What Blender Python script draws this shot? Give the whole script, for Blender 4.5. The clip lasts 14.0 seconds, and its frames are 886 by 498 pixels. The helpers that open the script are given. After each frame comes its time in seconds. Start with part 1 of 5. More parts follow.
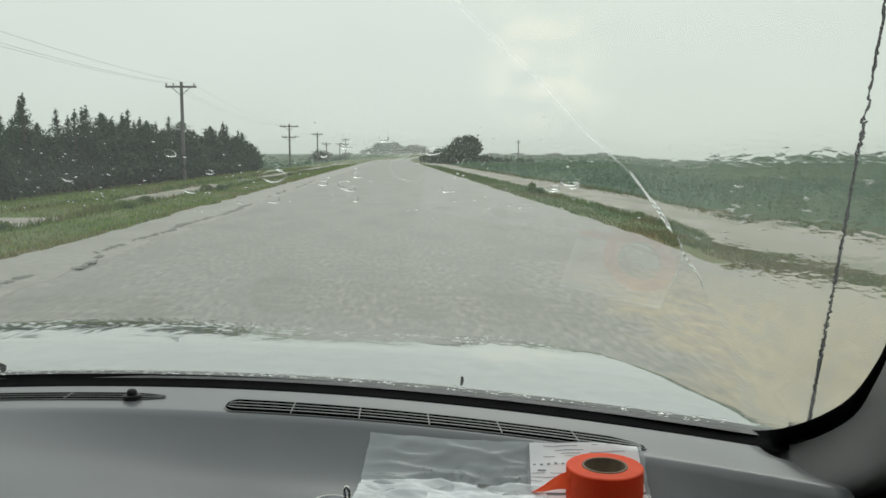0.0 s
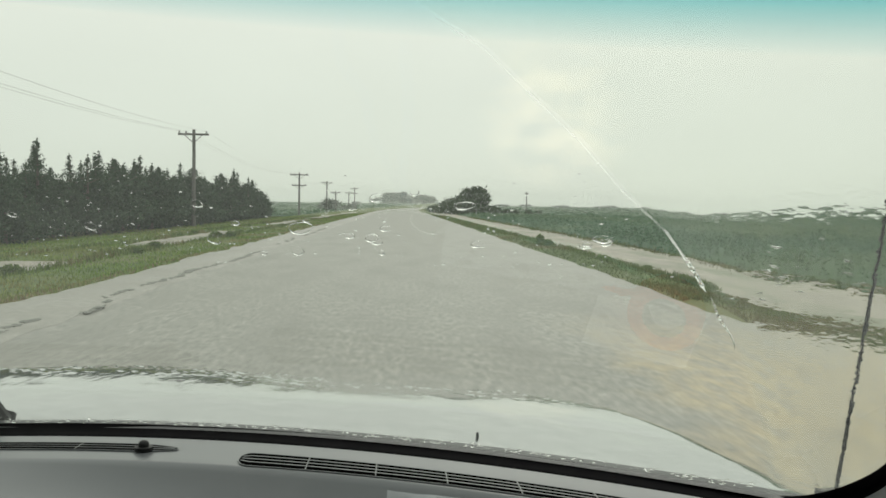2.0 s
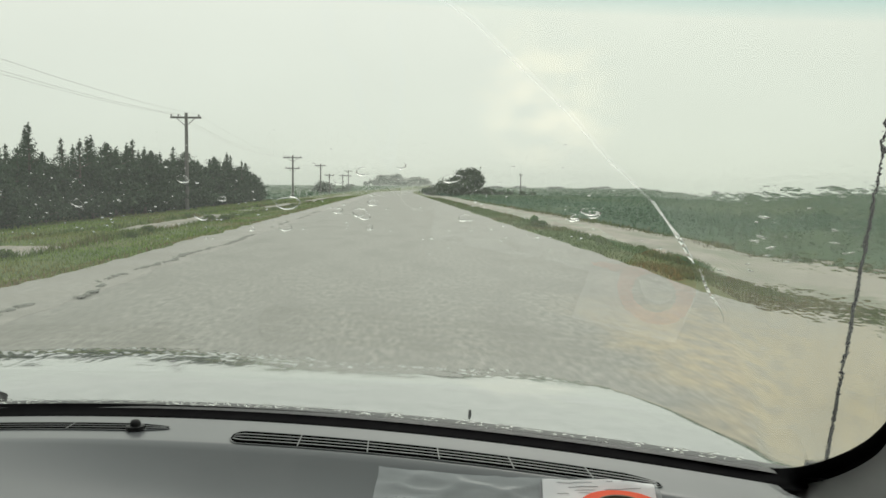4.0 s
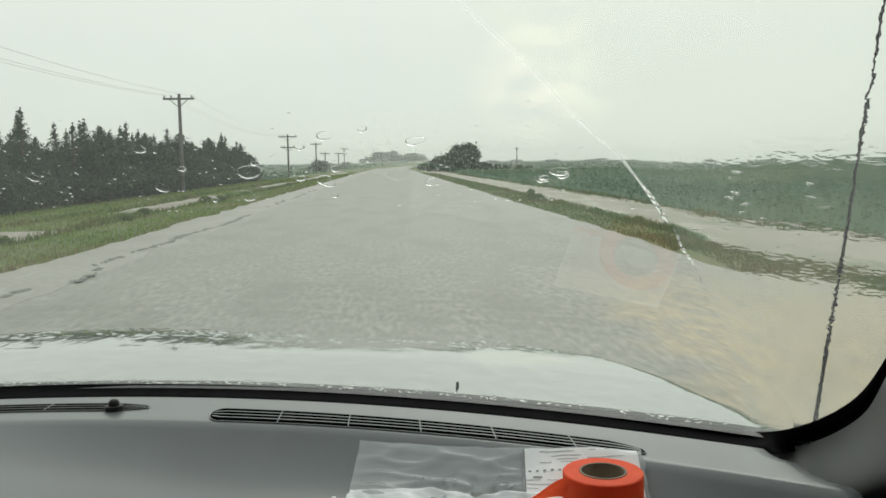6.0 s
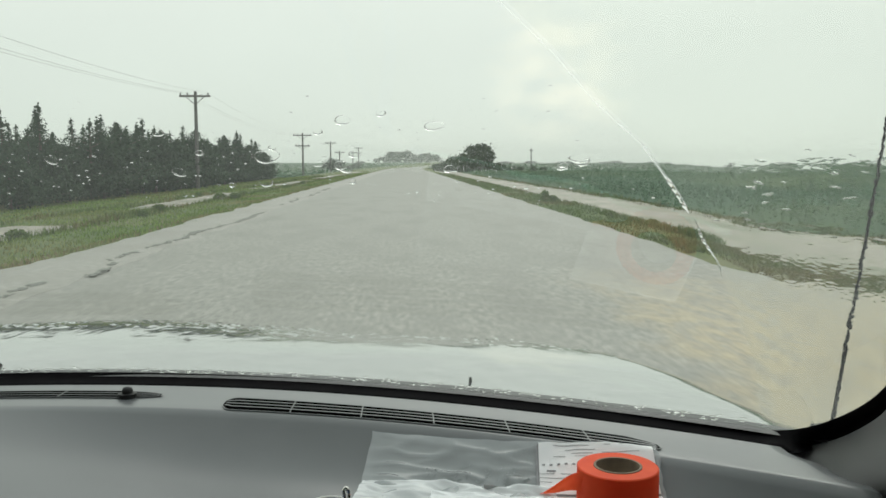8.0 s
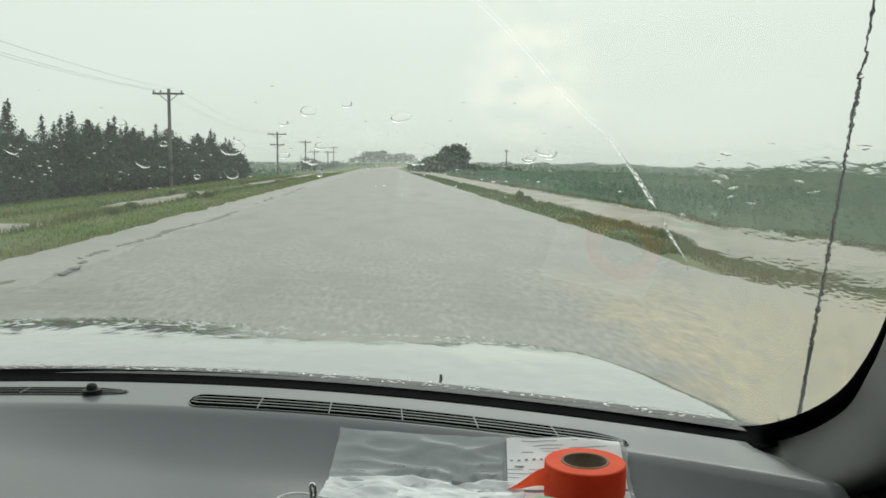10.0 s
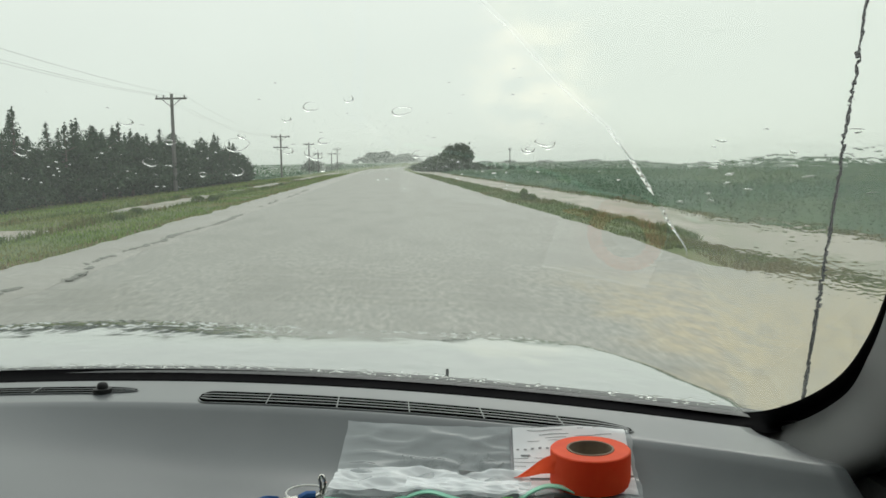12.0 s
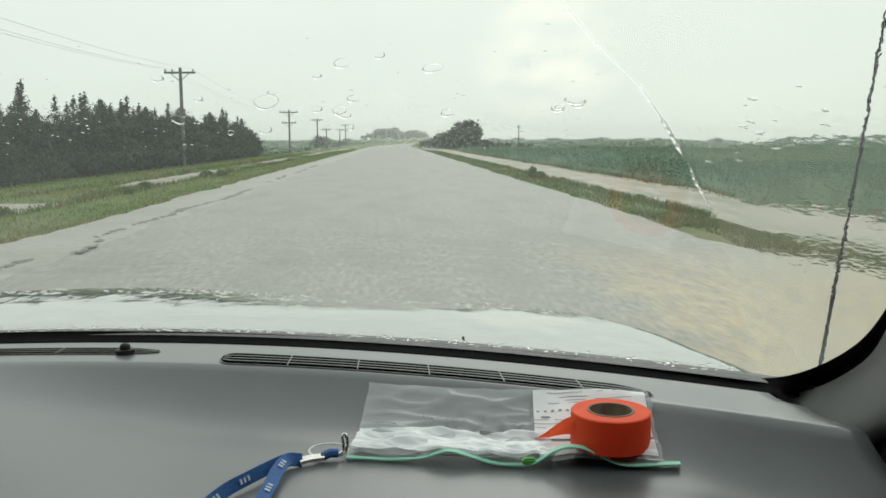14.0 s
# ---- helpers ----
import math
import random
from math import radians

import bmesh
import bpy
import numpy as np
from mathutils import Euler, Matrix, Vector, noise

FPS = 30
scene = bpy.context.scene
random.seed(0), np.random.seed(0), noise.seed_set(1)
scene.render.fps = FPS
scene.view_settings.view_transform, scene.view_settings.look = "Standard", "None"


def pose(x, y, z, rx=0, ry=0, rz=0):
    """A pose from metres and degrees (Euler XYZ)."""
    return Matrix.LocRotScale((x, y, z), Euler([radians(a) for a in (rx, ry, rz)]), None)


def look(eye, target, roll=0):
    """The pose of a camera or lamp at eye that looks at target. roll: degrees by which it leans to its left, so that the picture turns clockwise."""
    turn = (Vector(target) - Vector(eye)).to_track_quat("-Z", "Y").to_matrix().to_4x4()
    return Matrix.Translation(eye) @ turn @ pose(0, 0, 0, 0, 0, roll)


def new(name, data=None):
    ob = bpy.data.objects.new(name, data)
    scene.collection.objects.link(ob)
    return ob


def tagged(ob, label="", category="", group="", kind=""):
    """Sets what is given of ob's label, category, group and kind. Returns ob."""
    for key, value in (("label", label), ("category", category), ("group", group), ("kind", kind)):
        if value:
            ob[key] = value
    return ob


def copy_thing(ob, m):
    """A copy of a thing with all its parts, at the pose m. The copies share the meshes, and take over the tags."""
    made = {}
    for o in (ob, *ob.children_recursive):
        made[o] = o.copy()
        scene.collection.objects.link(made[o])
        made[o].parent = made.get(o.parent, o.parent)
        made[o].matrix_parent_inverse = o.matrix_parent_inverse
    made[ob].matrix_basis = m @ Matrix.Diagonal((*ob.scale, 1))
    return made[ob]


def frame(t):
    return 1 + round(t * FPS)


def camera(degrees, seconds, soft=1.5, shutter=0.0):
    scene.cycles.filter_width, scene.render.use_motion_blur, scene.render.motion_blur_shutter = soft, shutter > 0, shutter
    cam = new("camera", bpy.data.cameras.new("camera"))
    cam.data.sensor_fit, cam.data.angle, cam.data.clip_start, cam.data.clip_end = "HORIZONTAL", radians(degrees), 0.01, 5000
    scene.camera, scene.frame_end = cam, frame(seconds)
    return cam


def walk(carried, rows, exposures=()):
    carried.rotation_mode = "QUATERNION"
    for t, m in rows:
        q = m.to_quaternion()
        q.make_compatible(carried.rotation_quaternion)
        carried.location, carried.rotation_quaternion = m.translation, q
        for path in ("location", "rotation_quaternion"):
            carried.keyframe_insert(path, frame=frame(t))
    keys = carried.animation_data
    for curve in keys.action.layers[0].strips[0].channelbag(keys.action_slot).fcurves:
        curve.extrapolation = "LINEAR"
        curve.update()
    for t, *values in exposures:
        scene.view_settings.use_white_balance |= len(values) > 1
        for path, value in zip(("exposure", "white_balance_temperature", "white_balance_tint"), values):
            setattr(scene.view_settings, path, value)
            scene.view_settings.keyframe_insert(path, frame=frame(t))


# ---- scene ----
cam = camera(54.2, 14.0, soft=1.6)
PATH = [
    (0, (0.002, -0.016, 1.353), (0.118, 1.969, 1.137), 0.0),
    (0.5, (-0.01, -0.017, 1.359), (0.055, 1.977, 1.213), 0.2),
    (1, (-0.014, -0.013, 1.36), (0.052, 1.983, 1.251), 0.5),
    (1.5, (-0.009, -0.013, 1.36), (0.074, 1.983, 1.263), 0.7),
    (2, (-0.013, -0.004, 1.356), (0.086, 1.991, 1.255), 0.9),
    (2.5, (-0.019, -0.006, 1.356), (0.076, 1.989, 1.251), 0.8),
    (5, (-0.001, 0.011, 1.34), (0.133, 1.999, 1.158), -0.0),
    (5.5, (0.0, 0.019, 1.336), (0.128, 2.005, 1.139), -0.6),
    (6, (0.015, 0.015, 1.341), (0.131, 2.002, 1.143), -0.9),
    (6.5, (0.013, 0.016, 1.339), (0.119, 2.003, 1.138), -0.7),
    (7, (0.015, 0.019, 1.336), (0.108, 2.006, 1.137), -0.6),
    (7.5, (0.012, 0.019, 1.333), (0.096, 2.008, 1.136), -0.2),
    (10, (0.018, 0.022, 1.326), (0.162, 2.007, 1.13), 0.3),
    (10.5, (0.035, 0.019, 1.323), (0.307, 1.99, 1.128), 0.0),
    (11, (0.027, 0.014, 1.326), (0.281, 1.988, 1.131), -0.5),
    (11.5, (0.022, 0.01, 1.325), (0.207, 1.993, 1.134), -0.7),
    (12, (0.019, 0.011, 1.321), (0.151, 1.997, 1.124), -0.8),
    (12.5, (0.017, 0.01, 1.315), (0.12, 1.996, 1.106), -0.7),
    (13, (0.011, 0.006, 1.316), (0.102, 1.992, 1.096), -0.7),
    (13.5, (0.001, 0.01, 1.312), (0.102, 1.994, 1.076), -0.3),
    (14, (0.004, 0.006, 1.308), (0.118, 1.987, 1.059), -0.3),
]
walk(cam, [(t, look(eye, target, roll)) for t, eye, target, roll in PATH], exposures=((0.0, -0.18, 6400, 10), (0.5, -0.12, 6560, 9), (1.0, -0.09, 6680, 8), (2.5, -0.12, 6720, 8), (5.0, -0.07, 6700, 10), (6.5, -0.06, 6500, 9), (10.0, -0.04, 6450, 8), (12.5, -0.03, 6460, 9), (14.0, 0.06, 6480, 9)))

# ---- light ----
world = bpy.data.worlds.new("overcast_sky")
scene.world = world
world.use_nodes = True
wn, wl = world.node_tree.nodes, world.node_tree.links
for n in list(wn):
    wn.remove(n)
SUN_EL, SUN_AZ = radians(38), radians(12)


def wnode(kind, **values):
    n = wn.new(kind)
    for key, value in values.items():
        n.inputs[key].default_value = value
    return n


sky = wn.new("ShaderNodeTexSky")
sky.sky_type = "NISHITA"
sky.sun_disc = False
sky.sun_elevation, sky.sun_rotation = SUN_EL, SUN_AZ
sky_bg = wnode("ShaderNodeBackground", Strength=0.05)
wl.new(sky.outputs[0], sky_bg.inputs["Color"])
coords = wn.new("ShaderNodeTexCoord")
split = wn.new("ShaderNodeSeparateXYZ")
wl.new(coords.outputs["Generated"], split.inputs[0])
# the cloud layer is brighter overhead than at the horizon
ramp = wn.new("ShaderNodeValToRGB")
wl.new(split.outputs["Z"], ramp.inputs[0])
ramp.color_ramp.elements[0].position, ramp.color_ramp.elements[0].color = 0.0, (0.80, 0.86, 0.80, 1)
ramp.color_ramp.elements[1].position, ramp.color_ramp.elements[1].color = 0.9, (1.45, 1.50, 1.47, 1)
mid = ramp.color_ramp.elements.new(0.16)
mid.color = (0.91, 0.955, 0.89, 1)
mid = ramp.color_ramp.elements.new(0.35)
mid.color = (1.06, 1.09, 1.035, 1)
# soft cloud mottling
cloud = wnode("ShaderNodeTexNoise", Scale=5.0, Detail=5.0, Roughness=0.5)
stretch = wn.new("ShaderNodeMapping")
stretch.inputs["Scale"].default_value = (1, 1, 2.2)
wl.new(coords.outputs["Generated"], stretch.inputs[0])
wl.new(stretch.outputs[0], cloud.inputs["Vector"])
cloud_range = wnode("ShaderNodeMapRange", **{"From Min": 0.3, "From Max": 0.7, "To Min": 0.985, "To Max": 1.02})
wl.new(cloud.outputs["Fac"], cloud_range.inputs["Value"])
# a paler, warmer mottled patch mixed into the sky colour low ahead
glow_dot = wn.new("ShaderNodeVectorMath")
glow_dot.operation = "DOT_PRODUCT"
gaz, gel = radians(10.2), radians(6.2)
glow_dot.inputs[1].default_value = (math.sin(gaz) * math.cos(gel), math.cos(gaz) * math.cos(gel), math.sin(gel))
wl.new(coords.outputs["Generated"], glow_dot.inputs[0])
glow = wnode("ShaderNodeMapRange", **{"From Min": 0.9945, "From Max": 0.9998, "To Min": 0.0, "To Max": 1.0})
glow.interpolation_type = "SMOOTHERSTEP"
wl.new(glow_dot.outputs["Value"], glow.inputs["Value"])
patch = wnode("ShaderNodeTexNoise", Scale=16.0, Detail=4.0)
wl.new(stretch.outputs[0], patch.inputs["Vector"])
patch_range = wnode("ShaderNodeMapRange", **{"From Min": 0.40, "From Max": 0.66, "To Min": 0.0, "To Max": 0.42})
wl.new(patch.outputs["Fac"], patch_range.inputs["Value"])
glow_amount = wn.new("ShaderNodeMath")
glow_amount.operation = "MULTIPLY"
wl.new(glow.outputs[0], glow_amount.inputs[0])
wl.new(patch_range.outputs[0], glow_amount.inputs[1])
lit = wn.new("ShaderNodeMix")
lit.data_type = "RGBA"
lit.inputs["B"].default_value = (1.30, 1.24, 1.05, 1)
wl.new(glow_amount.outputs[0], lit.inputs["Factor"])
wl.new(ramp.outputs[0], lit.inputs["A"])
shade = wn.new("ShaderNodeVectorMath")
shade.operation = "SCALE"
wl.new(lit.outputs["Result"], shade.inputs[0])
wl.new(cloud_range.outputs[0], shade.inputs["Scale"])
cloud_bg = wnode("ShaderNodeBackground", Strength=1.0)
wl.new(shade.outputs[0], cloud_bg.inputs["Color"])
sky_mix = wnode("ShaderNodeMixShader", Fac=0.93)
wl.new(sky_bg.outputs[0], sky_mix.inputs[1])
wl.new(cloud_bg.outputs[0], sky_mix.inputs[2])
sky_out = wn.new("ShaderNodeOutputWorld")
wl.new(sky_mix.outputs[0], sky_out.inputs[0])

sun = new("sun", bpy.data.lights.new("sun", "SUN"))
sun.data.energy, sun.data.angle, sun.data.color = 0.6, radians(35), (1.0, 0.97, 0.92)
sun.matrix_world = look((60 * math.sin(SUN_AZ), 60 * math.cos(SUN_AZ), 60 * math.tan(SUN_EL)), (0, 0, 0))


# ---- materials ----
def surface(name, dark, light, scale=8.0, rough=(0.5, 0.7), bump=0.0, bump_scale=None, metal=0.0, coat=0.0, spec=0.5,
            blotch=None, blotch_scale=0.6, per_object=0.0, per_island=0.0, translucent=0.0, stretch_by=(1, 1, 1)):
    """A surface of two colours mixed by fine noise, with broad blotches, varied gloss and fine relief."""
    m = bpy.data.materials.new(name)
    m.use_nodes = True
    nodes, links = m.node_tree.nodes, m.node_tree.links
    bsdf = nodes["Principled BSDF"]
    co = nodes.new("ShaderNodeTexCoord")
    mp = nodes.new("ShaderNodeMapping")
    mp.inputs["Scale"].default_value = stretch_by
    links.new(co.outputs["Object"], mp.inputs[0])
    fine = nodes.new("ShaderNodeTexNoise")
    fine.inputs["Scale"].default_value, fine.inputs["Detail"].default_value = scale, 6
    links.new(mp.outputs[0], fine.inputs["Vector"])
    mix = nodes.new("ShaderNodeMix")
    mix.data_type = "RGBA"
    mix.inputs["A"].default_value, mix.inputs["B"].default_value = (*dark, 1), (*light, 1)
    span = nodes.new("ShaderNodeMapRange")
    span.inputs["From Min"].default_value, span.inputs["From Max"].default_value = 0.32, 0.68
    links.new(fine.outputs["Fac"], span.inputs["Value"])
    links.new(span.outputs[0], mix.inputs["Factor"])
    colour = mix.outputs["Result"]
    if blotch:
        broad = nodes.new("ShaderNodeTexNoise")
        broad.inputs["Scale"].default_value, broad.inputs["Detail"].default_value = blotch_scale, 4
        links.new(mp.outputs[0], broad.inputs["Vector"])
        cut = nodes.new("ShaderNodeMapRange")
        cut.inputs["From Min"].default_value, cut.inputs["From Max"].default_value = 0.46, 0.66
        links.new(broad.outputs["Fac"], cut.inputs["Value"])
        over = nodes.new("ShaderNodeMix")
        over.data_type = "RGBA"
        over.inputs["B"].default_value = (*blotch, 1)
        links.new(cut.outputs[0], over.inputs["Factor"])
        links.new(colour, over.inputs["A"])
        colour = over.outputs["Result"]
    for amount, kind, socket in ((per_object, "ShaderNodeObjectInfo", "Random"), (per_island, "ShaderNodeNewGeometry", "Random Per Island")):
        if amount:
            info = nodes.new(kind)
            vary = nodes.new("ShaderNodeMapRange")
            vary.inputs["To Min"].default_value, vary.inputs["To Max"].default_value = 1 - amount, 1 + amount
            links.new(info.outputs[socket], vary.inputs["Value"])
            times = nodes.new("ShaderNodeVectorMath")
            times.operation = "SCALE"
            links.new(colour, times.inputs[0])
            links.new(vary.outputs[0], times.inputs["Scale"])
            colour = times.outputs[0]
    links.new(colour, bsdf.inputs["Base Color"])
    gloss = nodes.new("ShaderNodeMapRange")
    gloss.inputs["To Min"].default_value, gloss.inputs["To Max"].default_value = rough
    links.new(fine.outputs["Fac"], gloss.inputs["Value"])
    links.new(gloss.outputs[0], bsdf.inputs["Roughness"])
    bsdf.inputs["Metallic"].default_value = metal
    bsdf.inputs["Coat Weight"].default_value = coat
    bsdf.inputs["Coat Roughness"].default_value = 0.04
    bsdf.inputs["Specular IOR Level"].default_value = spec
    if bump:
        grain = nodes.new("ShaderNodeTexNoise")
        grain.inputs["Scale"].default_value, grain.inputs["Detail"].default_value = bump_scale or scale * 2, 4
        links.new(mp.outputs[0], grain.inputs["Vector"])
        relief = nodes.new("ShaderNodeBump")
        relief.inputs["Strength"].default_value, relief.inputs["Distance"].default_value = 1.0, bump
        links.new(grain.outputs["Fac"], relief.inputs["Height"])
        links.new(relief.outputs[0], bsdf.inputs["Normal"])
        if coat:
            links.new(relief.outputs[0], bsdf.inputs["Coat Normal"])
    if translucent:
        out = nodes["Material Output"]
        thin = nodes.new("ShaderNodeBsdfTranslucent")
        links.new(colour, thin.inputs["Color"])
        blend = nodes.new("ShaderNodeMixShader")
        blend.inputs[0].default_value = translucent
        links.new(bsdf.outputs[0], blend.inputs[1])
        links.new(thin.outputs[0], blend.inputs[2])
        links.new(blend.outputs[0], out.inputs["Surface"])
    return m


def water_glass(name, ior=1.33, tint=(1, 1, 1)):
    m = bpy.data.materials.new(name)
    m.use_nodes = True
    nodes, links = m.node_tree.nodes, m.node_tree.links
    nodes.remove(nodes["Principled BSDF"])
    g = nodes.new("ShaderNodeBsdfGlass")
    g.inputs["IOR"].default_value, g.inputs["Roughness"].default_value = ior, 0.0
    g.inputs["Color"].default_value = (*tint, 1)
    links.new(g.outputs[0], nodes["Material Output"].inputs["Surface"])
    return m


def film_water(name):
    """A thin sheet of running water that bends and slightly blurs what is behind it, with small standing ripples."""
    m = bpy.data.materials.new(name)
    m.use_nodes = True
    nodes, links = m.node_tree.nodes, m.node_tree.links
    nodes.remove(nodes["Principled BSDF"])
    r = nodes.new("ShaderNodeBsdfRefraction")
    r.inputs["IOR"].default_value, r.inputs["Roughness"].default_value = 1.33, 0.0
    r.inputs["Color"].default_value = (0.970, 0.974, 0.966, 1)
    co = nodes.new("ShaderNodeTexCoord")
    lean = nodes.new("ShaderNodeMapping")
    lean.inputs["Rotation"].default_value = (0, radians(12), 0)
    lean.inputs["Scale"].default_value = (1.0, 1.0, 1.6)
    links.new(co.outputs["Object"], lean.inputs[0])
    fine = nodes.new("ShaderNodeTexNoise")
    fine.inputs["Scale"].default_value, fine.inputs["Detail"].default_value = 52, 2.4
    links.new(lean.outputs[0], fine.inputs["Vector"])
    # the ripples come and go in patches
    broad = nodes.new("ShaderNodeTexNoise")
    broad.inputs["Scale"].default_value, broad.inputs["Detail"].default_value = 14, 2
    links.new(lean.outputs[0], broad.inputs["Vector"])
    span = nodes.new("ShaderNodeMapRange")
    span.inputs["From Min"].default_value, span.inputs["From Max"].default_value = 0.35, 0.65
    span.inputs["To Min"].default_value, span.inputs["To Max"].default_value = 0.35, 1.0
    links.new(broad.outputs["Fac"], span.inputs["Value"])
    times = nodes.new("ShaderNodeMath")
    times.operation = "MULTIPLY"
    links.new(fine.outputs["Fac"], times.inputs[0])
    links.new(span.outputs[0], times.inputs[1])
    relief = nodes.new("ShaderNodeBump")
    relief.inputs["Strength"].default_value, relief.inputs["Distance"].default_value = 1.0, 0.00056
    links.new(times.outputs[0], relief.inputs["Height"])
    links.new(relief.outputs[0], r.inputs["Normal"])
    links.new(r.outputs[0], nodes["Material Output"].inputs["Surface"])
    return m


def smear_water(name):
    """A thin smear left by the wiper's tip: mostly clear, scattering a little light in a broken line."""
    m = bpy.data.materials.new(name)
    m.use_nodes = True
    nodes, links = m.node_tree.nodes, m.node_tree.links
    nodes.remove(nodes["Principled BSDF"])
    clear = nodes.new("ShaderNodeBsdfTransparent")
    white = nodes.new("ShaderNodeBsdfTranslucent")
    white.inputs["Color"].default_value = (0.95, 0.96, 0.95, 1)
    co = nodes.new("ShaderNodeTexCoord")
    broken = nodes.new("ShaderNodeTexNoise")
    broken.inputs["Scale"].default_value, broken.inputs["Detail"].default_value = 70, 4
    links.new(co.outputs["Object"], broken.inputs["Vector"])
    span = nodes.new("ShaderNodeMapRange")
    span.inputs["From Min"].default_value, span.inputs["From Max"].default_value = 0.3, 0.7
    span.inputs["To Min"].default_value, span.inputs["To Max"].default_value = 0.05, 0.36
    links.new(broken.outputs["Fac"], span.inputs["Value"])
    both = nodes.new("ShaderNodeMixShader")
    links.new(span.outputs[0], both.inputs[0])
    links.new(clear.outputs[0], both.inputs[1])
    links.new(white.outputs[0], both.inputs[2])
    links.new(both.outputs[0], nodes["Material Output"].inputs["Surface"])
    return m


def road_surface(name):
    """Wet worn road: aggregate grain, rain-beaten mottling, long wheel wear, and a beige patch on the field side close
    by.
    """
    m = surface(name, (0.185, 0.185, 0.163), (0.305, 0.303, 0.267), 15.0, (0.5, 0.8), 0.0004, 60.0, spec=0.35, blotch=(0.217, 0.216, 0.19), blotch_scale=1.3, stretch_by=(1, 0.30, 1))
    nodes, links = m.node_tree.nodes, m.node_tree.links
    bsdf = nodes["Principled BSDF"]
    colour = bsdf.inputs["Base Color"].links[0].from_socket
    co = nodes.new("ShaderNodeTexCoord")
    xyz = nodes.new("ShaderNodeSeparateXYZ")
    links.new(co.outputs["Object"], xyz.inputs[0])
    wander = nodes.new("ShaderNodeTexNoise")
    wander.inputs["Scale"].default_value, wander.inputs["Detail"].default_value = 0.9, 5
    links.new(co.outputs["Object"], wander.inputs["Vector"])

    def math_node(kind, a, b):
        n = nodes.new("ShaderNodeMath")
        n.operation = kind
        for k, q in ((0, a), (1, b)):
            if isinstance(q, (int, float)):
                n.inputs[k].default_value = q
            else:
                links.new(q, n.inputs[k])
        return n.outputs[0]

    def ramp_node(value, lo, hi):
        n = nodes.new("ShaderNodeMapRange")
        n.interpolation_type = "SMOOTHSTEP"
        n.inputs["From Min"].default_value, n.inputs["From Max"].default_value = lo, hi
        links.new(value, n.inputs["Value"])
        return n.outputs[0]

    shift = math_node("MULTIPLY", math_node("SUBTRACT", wander.outputs["Fac"], 0.5), 1.8)
    across = ramp_node(math_node("ADD", xyz.outputs["X"], shift), 1.5, 2.35)
    along = ramp_node(math_node("ADD", xyz.outputs["Y"], math_node("MULTIPLY", shift, 3.0)), 11.5, 6.5)
    amount = math_node("MULTIPLY", math_node("MULTIPLY", across, along), math_node("ADD", 0.50, math_node("MULTIPLY", wander.outputs["Fac"], 0.6)))
    mottle = nodes.new("ShaderNodeTexNoise")
    mottle.inputs["Scale"].default_value, mottle.inputs["Detail"].default_value = 7.0, 5
    long_way = nodes.new("ShaderNodeMapping")
    long_way.inputs["Scale"].default_value = (1, 0.3, 1)
    links.new(co.outputs["Object"], long_way.inputs[0])
    links.new(long_way.outputs[0], mottle.inputs["Vector"])
    amount = math_node("MULTIPLY", amount, math_node("ADD", 0.42, math_node("MULTIPLY", ramp_node(mottle.outputs["Fac"], 0.36, 0.62), 0.68)))
    tan_patch = nodes.new("ShaderNodeMix")
    tan_patch.data_type = "RGBA"
    tan_patch.inputs["B"].default_value = (0.385, 0.325, 0.215, 1)
    links.new(amount, tan_patch.inputs["Factor"])
    links.new(colour, tan_patch.inputs["A"])
    # dull streaks of wear along the road, and a fine speckle of rain splashes
    wear = nodes.new("ShaderNodeTexNoise")
    wear.inputs["Scale"].default_value, wear.inputs["Detail"].default_value = 26.0, 3
    squash = nodes.new("ShaderNodeMapping")
    squash.inputs["Scale"].default_value = (1, 0.22, 1)
    links.new(co.outputs["Object"], squash.inputs[0])
    links.new(squash.outputs[0], wear.inputs["Vector"])
    vary = nodes.new("ShaderNodeMapRange")
    vary.inputs["From Min"].default_value, vary.inputs["From Max"].default_value = 0.3, 0.7
    vary.inputs["To Min"].default_value, vary.inputs["To Max"].default_value = 0.86, 1.13
    links.new(wear.outputs["Fac"], vary.inputs["Value"])
    times = nodes.new("ShaderNodeVectorMath")
    times.operation = "SCALE"
    links.new(tan_patch.outputs["Result"], times.inputs[0])
    links.new(vary.outputs[0], times.inputs["Scale"])
    links.new(times.outputs[0], bsdf.inputs["Base Color"])
    return m


